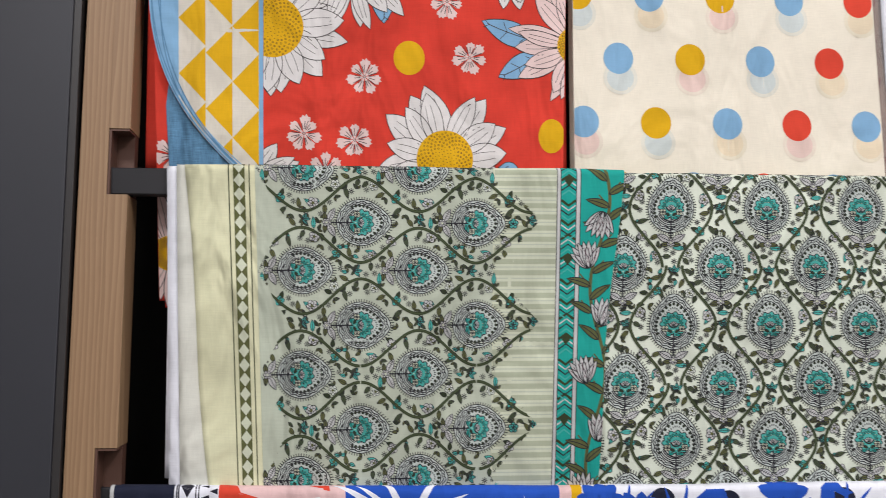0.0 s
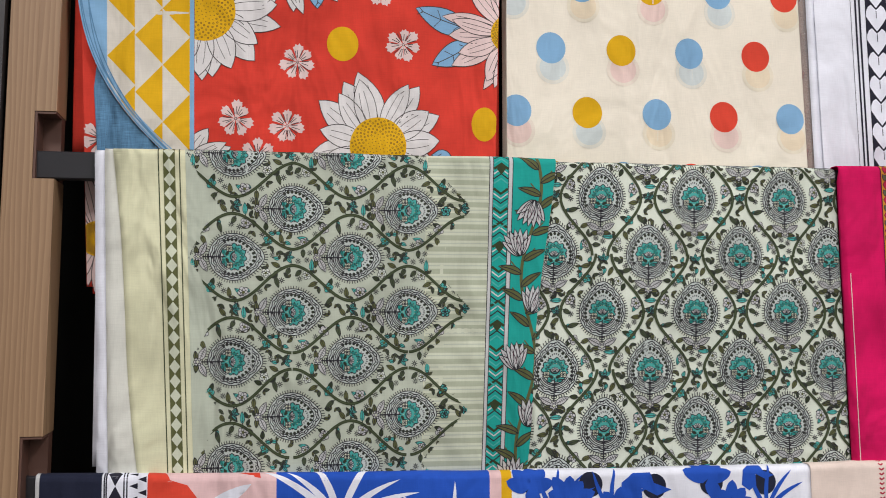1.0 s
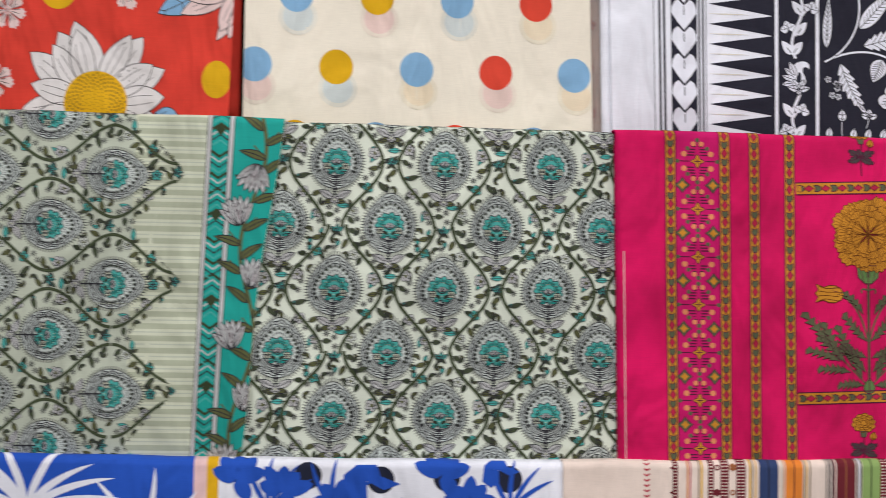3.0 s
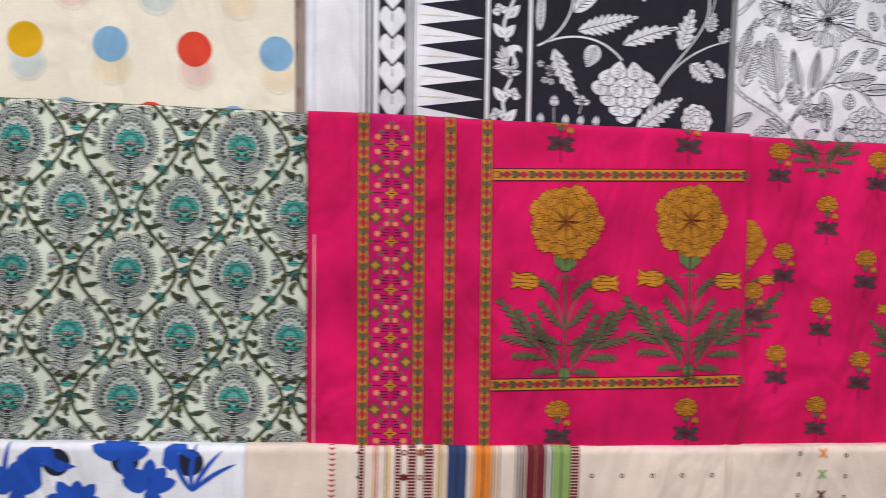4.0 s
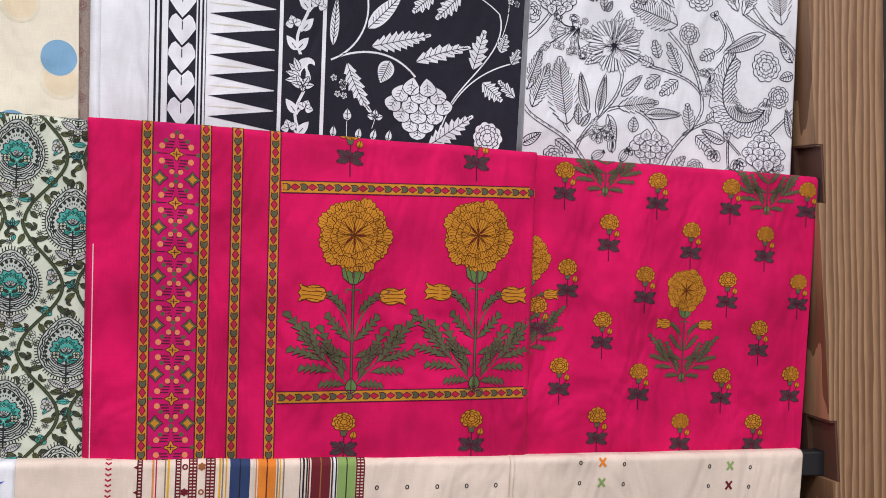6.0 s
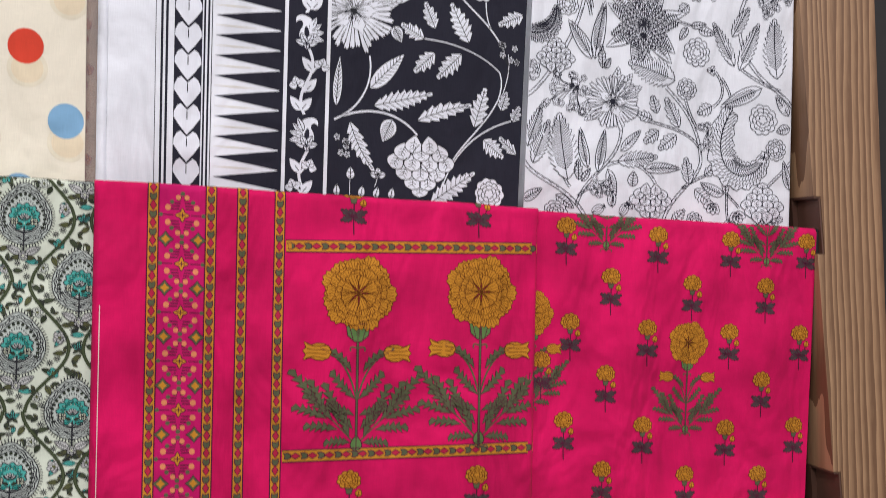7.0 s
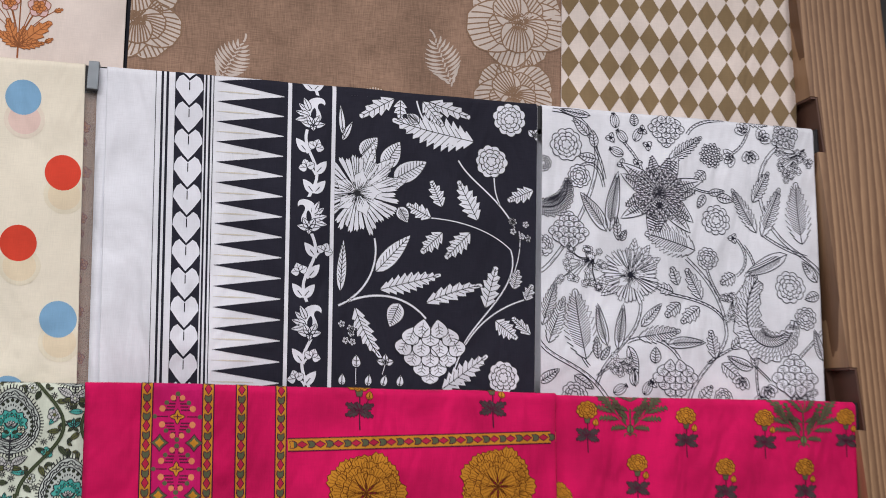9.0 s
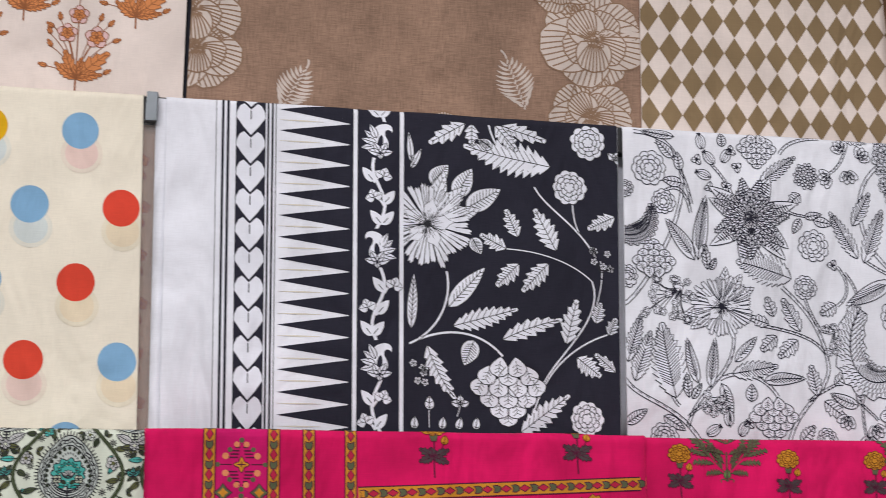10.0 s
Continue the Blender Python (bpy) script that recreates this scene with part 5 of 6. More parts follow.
# ---- rail B: polka dot saree ----
polka = Drape("saree", "sheer ivory saree with blue, yellow and red dots", "B", (0.160, 0.727), (0.160, 0.752), 0.60, 14, amp=0.0022)
polka.sheet(C_CREAM, "cloth")
DOT = {"b": I_SKY, "y": I_YELLOW, "r": I_RED}
rows = ((1.981, 0.2345, "ybyb"), (1.862, 0.169, "ybybr"), (1.745, 0.244, "bybr"), (1.627, 0.178, "bybrb"), (1.508, 0.246, "ybrb"))
seen_through = "yrbrbyrbybrbyrbyrybrbyr"
k = 0
for z, x, cols in rows:
    for i, c in enumerate(cols):
        u, v = spot(polka, x + 0.1340 * i, z)
        gk = seen_through[k % len(seen_through)]
        ghosts = Art()
        for q in range(5):
            ghosts.disc(u + 0.003, v + 0.036, 0.031 - 0.0022 * q, (GHOST_RIM if q < 3 else GHOST)[gk], 0.01 + 0.35 * q, n=26)
        polka.lay(ghosts, "under_dot", "pale dot of the layer beneath")
        a = Art()
        a.disc(u, v, 0.0272, DOT[c], 2.2, n=36, ry=0.0290)
        polka.lay(a, "dot")
        k += 1

# ---- rail B: black and white saree ----
mono = Drape("saree", "black and white block-printed saree with hearts, spikes and flowers", "B", (0.752, 1.503), (0.776, 1.503), 0.60, 15, amp=0.0050)
mono.sheet(C_WHITE, "cloth", u0=0.009)
m_fold = Drape("saree", "", "B", (0.746, 0.800), (0.768, 0.820), 0.60, 61, out=-0.002, parent=mono.thing, amp=0.004)
m_fold.sheet(C_WHITE, "folded_edge")


def px9(p):
    return float(np.interp(p, (180, 290, 378, 505, 600, 950), (0.0, 0.099, 0.179, 0.299, 0.391, 0.751)))


art = Art()
for p, w in ((277, 0.0006), (288.5, 0.0038), (297.5, 0.0040), (366.5, 0.0030), (374, 0.0032), (380, 0.0008)):
    art.stroke([(px9(p), v) for v in np.linspace(-0.018, 0.6, 52)], w, I_BLACK, 1)
mono.lay(art, "line_border")
art = Art()
c0, c1 = px9(311), px9(362)
art.rect(c0, c1, -0.02, 0.6, I_BLACK, 1)
cm, hw = (c0 + c1) / 2, (c1 - c0) / 2
for k in range(-1, 13):
    y = 0.028 + 0.0462 * k
    h = np.array([(0, -0.0120), (0.24 * hw, -0.0172), (0.46 * hw, -0.0222), (0.74 * hw, -0.0180), (0.94 * hw, -0.0085), (0.97 * hw, 0.0010), (0.50 * hw, 0.0165), (0, 0.0298), (-0.50 * hw, 0.0165), (-0.97 * hw, 0.0010), (-0.94 * hw, -0.0085), (-0.74 * hw, -0.0180), (-0.46 * hw, -0.0222), (-0.24 * hw, -0.0172)])
    art.fill(h + np.array([cm, y]), I_WHITE, 2)
    art.stroke([(cm, y - 0.0105), (cm, y + 0.004)], 0.0011, I_BLACK, 3)
mono.lay(art, "heart_border", "black strip of white hearts")
art = Art()
t0, t1 = px9(386), px9(505)
for k in range(-1, 18):
    y = 0.012 + 0.0345 * k
    art.fill(np.array([(t0, y), (t1, y - 0.0166), (t1, y + 0.0166)]), I_BLACK, 1)
    art.stroke([(t0 + 0.01 * q, y + 0.0172) for q in range(8)], 0.0016, I_OFF, 0.4, taper=True)
art.rect(t1 - 0.0005, px9(511), -0.02, 0.6, I_BLACK, 1.3)
mono.lay(art, "spike_border", "long black spikes on white")
art = Art()
art.rect(px9(518), px9(589), -0.02, 0.6, I_BLACK, 1)
vc = (px9(520) + px9(588)) / 2
tw = np.linspace(-0.02, 0.6, 90)
stem = np.stack([vc + 0.010 * np.sin(2 * np.pi * tw / 0.128), tw], -1)
art.stroke(stem, 0.0052, I_WHITE, 2)
paisley_at = [0.052 + 0.178 * k for k in range(4)]


def trefoil(px, y, sx):
    art.stroke(bez((px, y + 0.014), (px + sx * 0.004, y + 0.004), (px + sx * 0.015, y), n=6), 0.0036, I_WHITE, 2.3)
    for an in (-80, 0, 80):
        art.put(leaf(0.0150, 0.0150, I_WHITE, I_BLACK, 0, w=0.0005), px + sx * 0.015, y + 0.002, angle=an + sx * 20, lift=3 + 0.3 * (an == 0))


def blade(px, y, sx):
    lf = leaf(0.030, 0.0155, I_WHITE, None)
    lf.stroke([(0, -0.004), (0, -0.015)], 0.0009, I_BLACK, 1)
    art.put(lf, px, y + 0.012, angle=sx * 40, lift=2.6)


for y0 in [paisley_at[0] - 0.178] + paisley_at:
    for dy, left, right in ((0.058, blade, trefoil), (0.094, trefoil, blade), (0.128, blade, blade)):
        y = y0 + dy
        px = vc + 0.010 * math.sin(2 * math.pi * y / 0.128)
        left(px, y, -1)
        right(px, y, 1)
for k, y in enumerate(paisley_at):
    sx = 1 if k % 2 == 0 else -1
    a = Art()
    a.disc(0, 0, 0.030, I_BLACK, 0, n=20)
    for j, an in enumerate((-100, -75, -50, -25)):
        a.put(leaf(0.024, 0.011, I_WHITE, I_BLACK, 0, w=0.0008), -0.004, 0.010 - 0.004 * j, angle=an, lift=1 + 0.3 * (j % 2))
    body = np.concatenate([bez((0.004, 0.020), (-0.020, 0.016), (-0.020, -0.010), (-0.002, -0.022), n=9), bez((-0.002, -0.022), (0.014, -0.030), (0.024, -0.022), (0.020, -0.012), n=8), bez((0.019, -0.014), (0.012, -0.020), (0.004, -0.012), (0.012, -0.002), n=7), bez((0.013, 0.0), (0.018, 0.010), (0.012, 0.018), (0.004, 0.020), n=6)[:-1]])
    a.fill(body, I_WHITE, 2.2)
    a.fill(spun(petal(0.020, 0.0085, 0.8), 8, 0.001, 0.012), I_BLACK, 3)
    for an in (-78, -30, 30, 78):
        a.put(leaf(0.020, 0.011, I_WHITE, I_BLACK, 0, w=0.0008), 0.002, 0.022, angle=an, lift=3.2 + 0.3 * (abs(an) > 50))
    a.put(leaf(0.012, 0.010, I_WHITE, I_BLACK, 0, w=0.0008), 0.002, 0.019, angle=180, lift=4)
    art.put(a, vc, y, flip=sx < 0, lift=2.2, size=1.06)
mono.lay(art, "vine_border", "black strip with a white paisley vine")
body = Art()
body.rect(px9(596), 0.760, -0.02, 0.6, I_BLACK, 0.4)
FL = floral(I_WHITE, I_GREY)
body.put(FL, px9(600), -0.004, lift=1)
body.put(FL, px9(600) + 0.02, 0.523, lift=1)
V, T, M, L = body.arrays()
V, T, M, L = trim(V, T, M, L, px9(596), 0.757, -0.02, 0.6)
mono.lay(Art().raw(V, T, M, L), "flower_print", "white flowers on black")

# ---- rail B: white floral cloth ----
flor = Drape("saree", "white cotton saree with fine black flower line drawings", "B", (1.512, 2.058), (1.513, 2.069), 0.60, 16, amp=0.0032)
flor.sheet(C_WHITE, "cloth")
LINE_WEIGHT = 1.65


def on_flor(x, y):
    """Cloth coordinates of a place on the design's grid."""
    gx = 1.37988 + 7.237e-4 * x + 1.43e-5 * y - 4.79e-8 * x * y + 7.31e-8 * x * x
    gz = 2.03657 + 6.21e-5 * x - 7.253e-4 * y - 7.06e-8 * x * y + 4.42e-8 * y * y
    return spot(flor, gx, gz)


GRID = 0.00074
sketch = Art()


def f_stem(w, *p):
    """Branch drawn as two fine lines with small bark ticks."""
    pts = np.concatenate([bez(*[on_flor(*q) for q in p], n=22)])
    d = np.gradient(pts, axis=0)
    nr = np.stack([-d[:, 1], d[:, 0]], -1) / np.hypot(d[:, 0], d[:, 1])[:, None]
    sketch.stroke(pts, w, I_WHITE, 0)
    for sg in (-1, 1):
        sketch.stroke(pts + nr * sg * w / 2, 0.0010, I_BLACK, 1)
    for i in range(2, 20, 2):
        sketch.stroke([pts[i] - nr[i] * w * 0.2, pts[i + 1] - nr[i] * w * 0.1], 0.0006, I_BLACK, 1)


def f_leaf(x, y, x2, y2, wd, teeth=0, bend=0.0, lift=2.0):
    p, q = np.array(on_flor(x, y)), np.array(on_flor(x2, y2))
    d = q - p
    L = float(np.hypot(*d))
    lf = leaf(L, wd * GRID * (1.2 if teeth else 1.0), I_WHITE, I_BLACK, max(5, int(L / 0.0062)), bend * GRID, teeth, 0.0011, depth=0.24)
    sketch.put(lf, *p, angle=math.degrees(math.atan2(d[1], d[0])) + 90, lift=lift)


def f_put(motif, x, y, size=1.0, angle=0.0, lift=4.0):
    sketch.put(motif, *on_flor(x, y), size=size, angle=angle, lift=lift)


def trefoil_bud(n=3):
    a = Art()
    for i in range(n):
        a.put(leaf(0.0105, 0.0095, I_WHITE, I_BLACK, 2, w=0.0009), angle=360 * i / n, lift=0.3 * i)
    a.disc(0, 0, 0.0018, I_BLACK, 2.5, n=6)
    return a


def capsule():
    a = Art()
    th = np.linspace(0, 2 * np.pi, 20, endpoint=False)
    a.shape(np.stack([0.0085 * np.sin(th), -0.013 - 0.013 * np.cos(th)], -1), I_WHITE, I_BLACK, 0.0009, 0)
    for q in (-0.5, 0.0, 0.5):
        a.stroke(bez((0, 0), (q * 0.016, -0.013), (0, -0.026), n=7), 0.0007, I_BLACK, 1)
    a.stroke([(-0.004, -0.028), (0.004, -0.028)], 0.0016, I_BLACK, 1)
    return a


def fan_flower():
    a = Art()
    for an in (-48, -16, 16, 48):
        a.shape(spun(petal(0.023, 0.0135, 0.6), an), I_WHITE, I_BLACK, 0.0009, 0.3 * (abs(an) < 20))
        for q in (-8, 0, 8):
            a.stroke(spun([(0, -0.006), (0, -0.017)], an + q), 0.0006, I_BLACK, 1.4)
    return a


def seed_ball(R):
    a = Art()
    a.disc(0, 0, R, I_WHITE, 0, n=22)
    for i in range(46):
        r = R * 0.98 * math.sqrt((i + 0.5) / 46)
        a.ring(r * math.cos(i * 2.4), r * math.sin(i * 2.4), 0.0028, 0.0010, I_BLACK, 1, n=8)
    return a


def striped_bloom():
    """Large bloom: banded outer petals, a dense heart of dark scales and a small fan below."""
    a = Art()
    for i in range(13):
        p = leaf(0.082 * (0.9 + 0.12 * (i % 3)), 0.030, I_WHITE, I_BLACK, 0, 0.012 * (-1) ** i, w=0.0011)
        for q in range(10):
            t = 0.36 + 0.058 * q
            h = 0.0125 * math.sin(math.pi * t ** 0.75) ** 0.8
            p.stroke([(-h + 0.012 * (-1) ** i * t * t, -0.080 * t), (h + 0.012 * (-1) ** i * t * t, -0.080 * t - 0.001)], 0.0013, I_BLACK, 1)
        a.put(p, angle=360 * i / 13 + 8, lift=0.5 * (i % 3))
    for ring, (R, n) in enumerate(((0.052, 26), (0.043, 22), (0.034, 18), (0.025, 14))):
        for i in range(n):
            p = leaf(0.019, 0.0092, I_WHITE, I_BLACK, 3, w=0.0010)
            a.put(p, *spun([(0, -R + 0.016)], 360 * (i + 0.5 * (ring % 2)) / n)[0], angle=360 * (i + 0.5 * (ring % 2)) / n, lift=2.5 + ring * 1.3 + 0.3 * (i % 2))
    for i in range(7):
        a.put(leaf(0.022, 0.009, I_WHITE, I_BLACK, 1, w=0.0009), 0, 0.026, angle=-66 + 22 * i, lift=8 + 0.3 * (i % 2))
    return a


def feather_paisley(path, wide):
    """Curling plume with a scalloped rim and combed barbs on both sides of its spine."""
    a = Art()
    n = 34
    spine = bez(*[on_flor(*q) for q in path], n=n)
    dd = np.gradient(spine, axis=0)
    nn = np.stack([-dd[:, 1], dd[:, 0]], -1) / np.hypot(dd[:, 0], dd[:, 1])[:, None]
    wd = (wide * np.sin(np.pi * (0.12 + 0.84 * np.linspace(0, 1, n) ** 0.9)) ** 0.7)[:, None]
    rim = (1 + 0.14 * np.sin(np.arange(n) * 2.1))[:, None]
    a.shape(np.concatenate([spine + nn * wd * rim, (spine - nn * wd * rim)[::-1]]), I_WHITE, I_BLACK, 0.0011, 0)
    a.stroke(spine, 0.0016, I_BLACK, 1)
    for i in range(1, n - 1):
        for sg in (-1, 1):
            for f, g in ((0.06, 0.42), (0.36, 0.70), (0.62, 0.94)):
                p = spine[i] + nn[i] * wd[i] * sg * f
                q = spine[i] + nn[i] * wd[i] * sg * g - dd[i] * 0.9
                a.stroke(bez(p, (p + q) / 2 - dd[i] * 0.5, q, n=4), 0.0010, I_BLACK, 1.2)
    return a


def blossom_spray(n, sx, sy, seed):
    """Loose spray of tiny five-petalled blossoms on thin twigs."""
    a = Art()
    rng = random.Random(seed)
    for i in range(n):
        x, y = rng.uniform(-1, 1) * sx, rng.uniform(-1, 1) * sy
        a.stroke(bez((sx * 0.6, -sy * 0.6), (x * 0.4, y * 0.2), (x, y), n=6), 0.0008, I_BLACK, 0)
        a.put(rosette(rng.uniform(0.0062, 0.0085), 5, I_WHITE, I_BLACK, 0.0006, centre=I_WHITE), x, y, angle=rng.uniform(0, 90), lift=1 + 0.3 * (i % 3))
    return a


f_stem(0.0060, (205, 15), (300, 20), (360, 95), (338, 210), (262, 300), (225, 400), (168, 428))
f_stem(0.0045, (272, 160), (300, 140), (325, 150), (335, 210))
f_stem(0.0040, (255, 40), (300, 70), (325, 120), (338, 190))
f_stem(0.0050, (430, 500), (432, 570), (395, 605), (335, 640), (318, 715))
f_stem(0.0050, (395, 603), (440, 575), (505, 595), (530, 645))
f_stem(0.0060, (172, 600), (200, 650), (275, 655), (318, 700), (345, 745))
f_stem(0.0045, (268, 560), (270, 620), (285, 650), (300, 665))
f_stem(0.0060, (775, 105), (715, 150), (700, 230), (740, 335), (800, 385), (890, 370), (900, 470))
f_stem(0.0045, (735, 325), (770, 350), (810, 372), (850, 382))
f_stem(0.0055, (545, 388), (585, 425), (625, 470), (645, 530), (648, 580))
f_stem(0.0042, (597, 415), (604, 440), (615, 465), (632, 490))
f_stem(0.0042, (500, 478), (560, 490), (620, 505), (642, 545))
f_stem(0.0055, (648, 580), (640, 640), (580, 660), (555, 745))
f_stem(0.0040, (690, 600), (660, 620), (630, 630), (600, 655))
f_stem(0.0042, (672, 340), (700, 370), (705, 410), (672, 432))
f_stem(0.0042, (690, 355), (715, 385), (722, 410), (724, 450))
f_stem(0.0055, (476, 262), (486, 300), (500, 318), (520, 335))
f_stem(0.0038, (720, 612), (726, 660), (722, 700), (735, 750))
f_stem(0.0038, (722, 660), (740, 680), (755, 690), (760, 700))
f_stem(0.0050, (890, 570), (870, 600), (845, 620), (825, 650))
f_stem(0.0042, (440, 190), (420, 120), (390, 110), (368, 70))
f_stem(0.0042, (640, 130), (660, 125), (690, 110), (700, 60))
f_stem(0.0050, (545, 75), (560, 45), (600, 40), (640, 38))
f_stem(0.0036, (565, 212), (590, 225), (620, 220), (650, 238))
f_stem(0.0040, (320, 690), (350, 660), (370, 658), (388, 655))
f_leaf(350, 322, 362, 168, 34, 0, 10)
f_leaf(342, 322, 284, 218, 34, 0, -10)
f_leaf(736, 332, 780, 208, 34, 9)
f_leaf(722, 322, 658, 212, 32, 9)
f_leaf(712, 245, 752, 168, 28, 7)
f_leaf(838, 350, 808, 195, 56, 10, 14)
f_leaf(800, 376, 692, 432, 38)
f_leaf(432, 562, 484, 503, 24)
f_leaf(372, 622, 386, 505, 26)
f_leaf(345, 612, 309, 508, 26, 0, 12)
f_leaf(292, 645, 252, 470, 64, 11, 10)
f_leaf(196, 605, 236, 488, 34, 10)
f_leaf(180, 560, 214, 448, 28, 9)
f_leaf(425, 590, 532, 572, 34, 8)
f_leaf(498, 608, 592, 588, 28, 0, 14)
f_leaf(398, 612, 440, 704, 28, 0, 26)
f_leaf(262, 688, 312, 722, 24)
f_leaf(172, 706, 224, 672, 24)
f_leaf(566, 368, 443, 316, 58, 11, -10)
f_leaf(498, 142, 582, 82, 28, 9)
f_leaf(584, 492, 545, 414, 30, 4)
f_leaf(524, 456, 509, 410, 24, 3)
f_leaf(512, 474, 470, 458, 24, 3)
f_leaf(530, 502, 494, 536, 28, 3)
f_leaf(578, 512, 534, 552, 30, 4)
f_leaf(620, 642, 607, 570, 28, 4)
f_leaf(636, 655, 682, 692, 30, 4)
f_leaf(660, 616, 692, 588, 22, 3)
f_leaf(716, 664, 648, 652, 28, 0, 16)
f_leaf(722, 664, 716, 608, 20)
f_leaf(296, 80, 258, 36, 24)
f_leaf(312, 110, 306, 66, 22)
f_leaf(316, 140, 270, 130, 24)
f_leaf(620, 232, 664, 242, 24)
f_leaf(600, 224, 640, 218, 18)
f_leaf(590, 228, 572, 262, 20)
f_leaf(876, 446, 838, 394, 26)
f_leaf(880, 478, 846, 490, 26)
f_leaf(892, 645, 864, 568, 22, 0, 8)
f_leaf(468, 655, 470, 614, 28)
f_leaf(412, 55, 410, 22, 22)
f_leaf(668, 430, 632, 452, 28, 4)
f_leaf(590, 170, 566, 192, 26, 3)
f_leaf(372, 345, 366, 285, 18, 3)
f_leaf(378, 345, 392, 318, 16)
f_leaf(322, 645, 318, 590, 18, 3)
f_leaf(330, 648, 352, 612, 16)
f_leaf(690, 35, 750, 48, 26, 5)
f_leaf(300, 30, 220, 14, 20)
f_leaf(580, 750, 612, 712, 24, 6)
for k, (x, y, r) in enumerate(((240, 103, 41), (272, 183, 29), (619, 292, 38), (598, 389, 28), (808, 460, 41), (848, 538, 29), (182, 358, 26), (262, 738, 32), (640, 742, 24), (182, 150, 20))):
    f_put(carnation(r * GRID, I_WHITE, I_BLACK, 0.0010, seed=k), x, y)
for x, y, r, an in ((247, 322, 46, 180), (492, 62, 44, 0), (519, 692, 52, 0), (822, 690, 56, 180), (792, 78, 38, 150)):
    f_put(peony(r * GRID, I_WHITE, I_BLACK, 0.0010), x, y, angle=an)
f_put(blossom_spray(26, 0.045, 0.036, 3), 278, 412)
f_put(blossom_spray(9, 0.013, 0.026, 5), 655, 508)
f_put(blossom_spray(11, 0.020, 0.020, 6), 386, 656)
f_put(blossom_spray(24, 0.036, 0.042, 8), 818, 140)
f_put(blossom_spray(12, 0.024, 0.016, 9), 850, 745)
for x, y, an in ((352, 85, 20), (432, 66, 0), (446, 104, 50), (381, 151, 10), (662, 337, 30), (462, 706, 15), (420, 150, 70)):
    f_put(trefoil_bud(), x, y, angle=an)
for x, y, an in ((365, 60, -10), (392, 96, -40), (412, 92, 30), (384, 128, -70), (414, 712, 0), (362, 732, 60), (440, 735, 30)):
    f_put(capsule(), x, y, angle=an)
for x, y, an in ((662, 130, 250), (692, 70, 330), (703, 118, 170), (730, 88, 40), (690, 690, 200), (752, 712, 160), (738, 738, 180)):
    f_put(fan_flower(), x, y, angle=an)
f_put(seed_ball(31 * GRID), 605, 128)
sketch.put(feather_paisley(((724, 440), (672, 520), (690, 640), (770, 630), (815, 615), (820, 545)), 0.030), lift=4)
sketch.put(feather_paisley(((160, 255), (215, 275), (250, 245), (242, 188)), 0.018), lift=4)
f_put(chrysanth(76 * GRID, I_WHITE, I_BLACK, 0.0010, behind=(8, 34, 60, 235, 258)), 403, 432, lift=5)
f_put(striped_bloom(), 476, 226, size=0.97, lift=6)
flor.lay(sketch, "flower_print", "fine black flower drawing", step=0.00006)
LINE_WEIGHT = 1.5

# thin dark strip and clear sleeve hanging between the sarees
sleeve = Drape("plastic_sleeve", "crinkled clear plastic sleeve over brown printed cloth", "B", (0.722, 0.772), (0.742, 0.792), 0.62, 41, out=-0.010, amp=0.006, group="", category="sleeve")
sleeve.sheet(C_BROWN, "cloth")
art = Art()
for k in range(7):
    art.put(rosette(0.010, 5, I_RUST, I_MAROON), 0.006 + 0.004 * (k % 2), 0.10 + 0.075 * k)
    art.put(leaf(0.02, 0.008, I_RUST, I_MAROON, 2), 0.010, 0.13 + 0.075 * k, angle=-30)
sleeve.lay(art, "flower_print")
film_m, fn, fl, fb = nodes_of("clear_film")
fb.inputs["Base Color"].default_value = (0.9, 0.9, 0.92, 1)
fb.inputs["Roughness"].default_value = 0.12
fb.inputs["Transmission Weight"].default_value = 0.0
fb.inputs["Alpha"].default_value = 0.22
fnz = fn.new("ShaderNodeTexNoise")
fnz.inputs["Scale"].default_value = 60
fbp = fn.new("ShaderNodeBump")
fbp.inputs["Strength"].default_value, fbp.inputs["Distance"].default_value = 0.7, 0.006
fl.new(fnz.outputs[0], fbp.inputs["Height"])
fl.new(fbp.outputs[0], fb.inputs["Normal"])
cover = Drape("plastic_sleeve", "", "B", (0.728, 0.778), (0.742, 0.790), 0.61, 42, out=-0.006, amp=0.005, parent=sleeve.thing)
cover.sheet(film_m, "clear_film", "clear glossy film", thick=0)
cap = empty("rail_clip", (0.741, 1.056, 2.026), "small grey steel clip gripping the black rail", "clip")
part("clip_body", box(-0.0085, 0.0085, -0.004, 0.040, -0.024, 0.024, 0.0015), TAPE, cap)
part("clip_lip", box(-0.0085, 0.0085, -0.0065, -0.0045, -0.024, 0.006, 0.0008), TAPE, cap)

# ---- rail A: blush saree with orange sprays, brown organza saree ----
blush = Drape("saree", "blush pink saree with orange flower sprays, hung from the top rail", "A", (-0.55, 0.774), (-0.55, 0.783), 0.62, 17)
blush.sheet(C_BLUSH, "cloth")


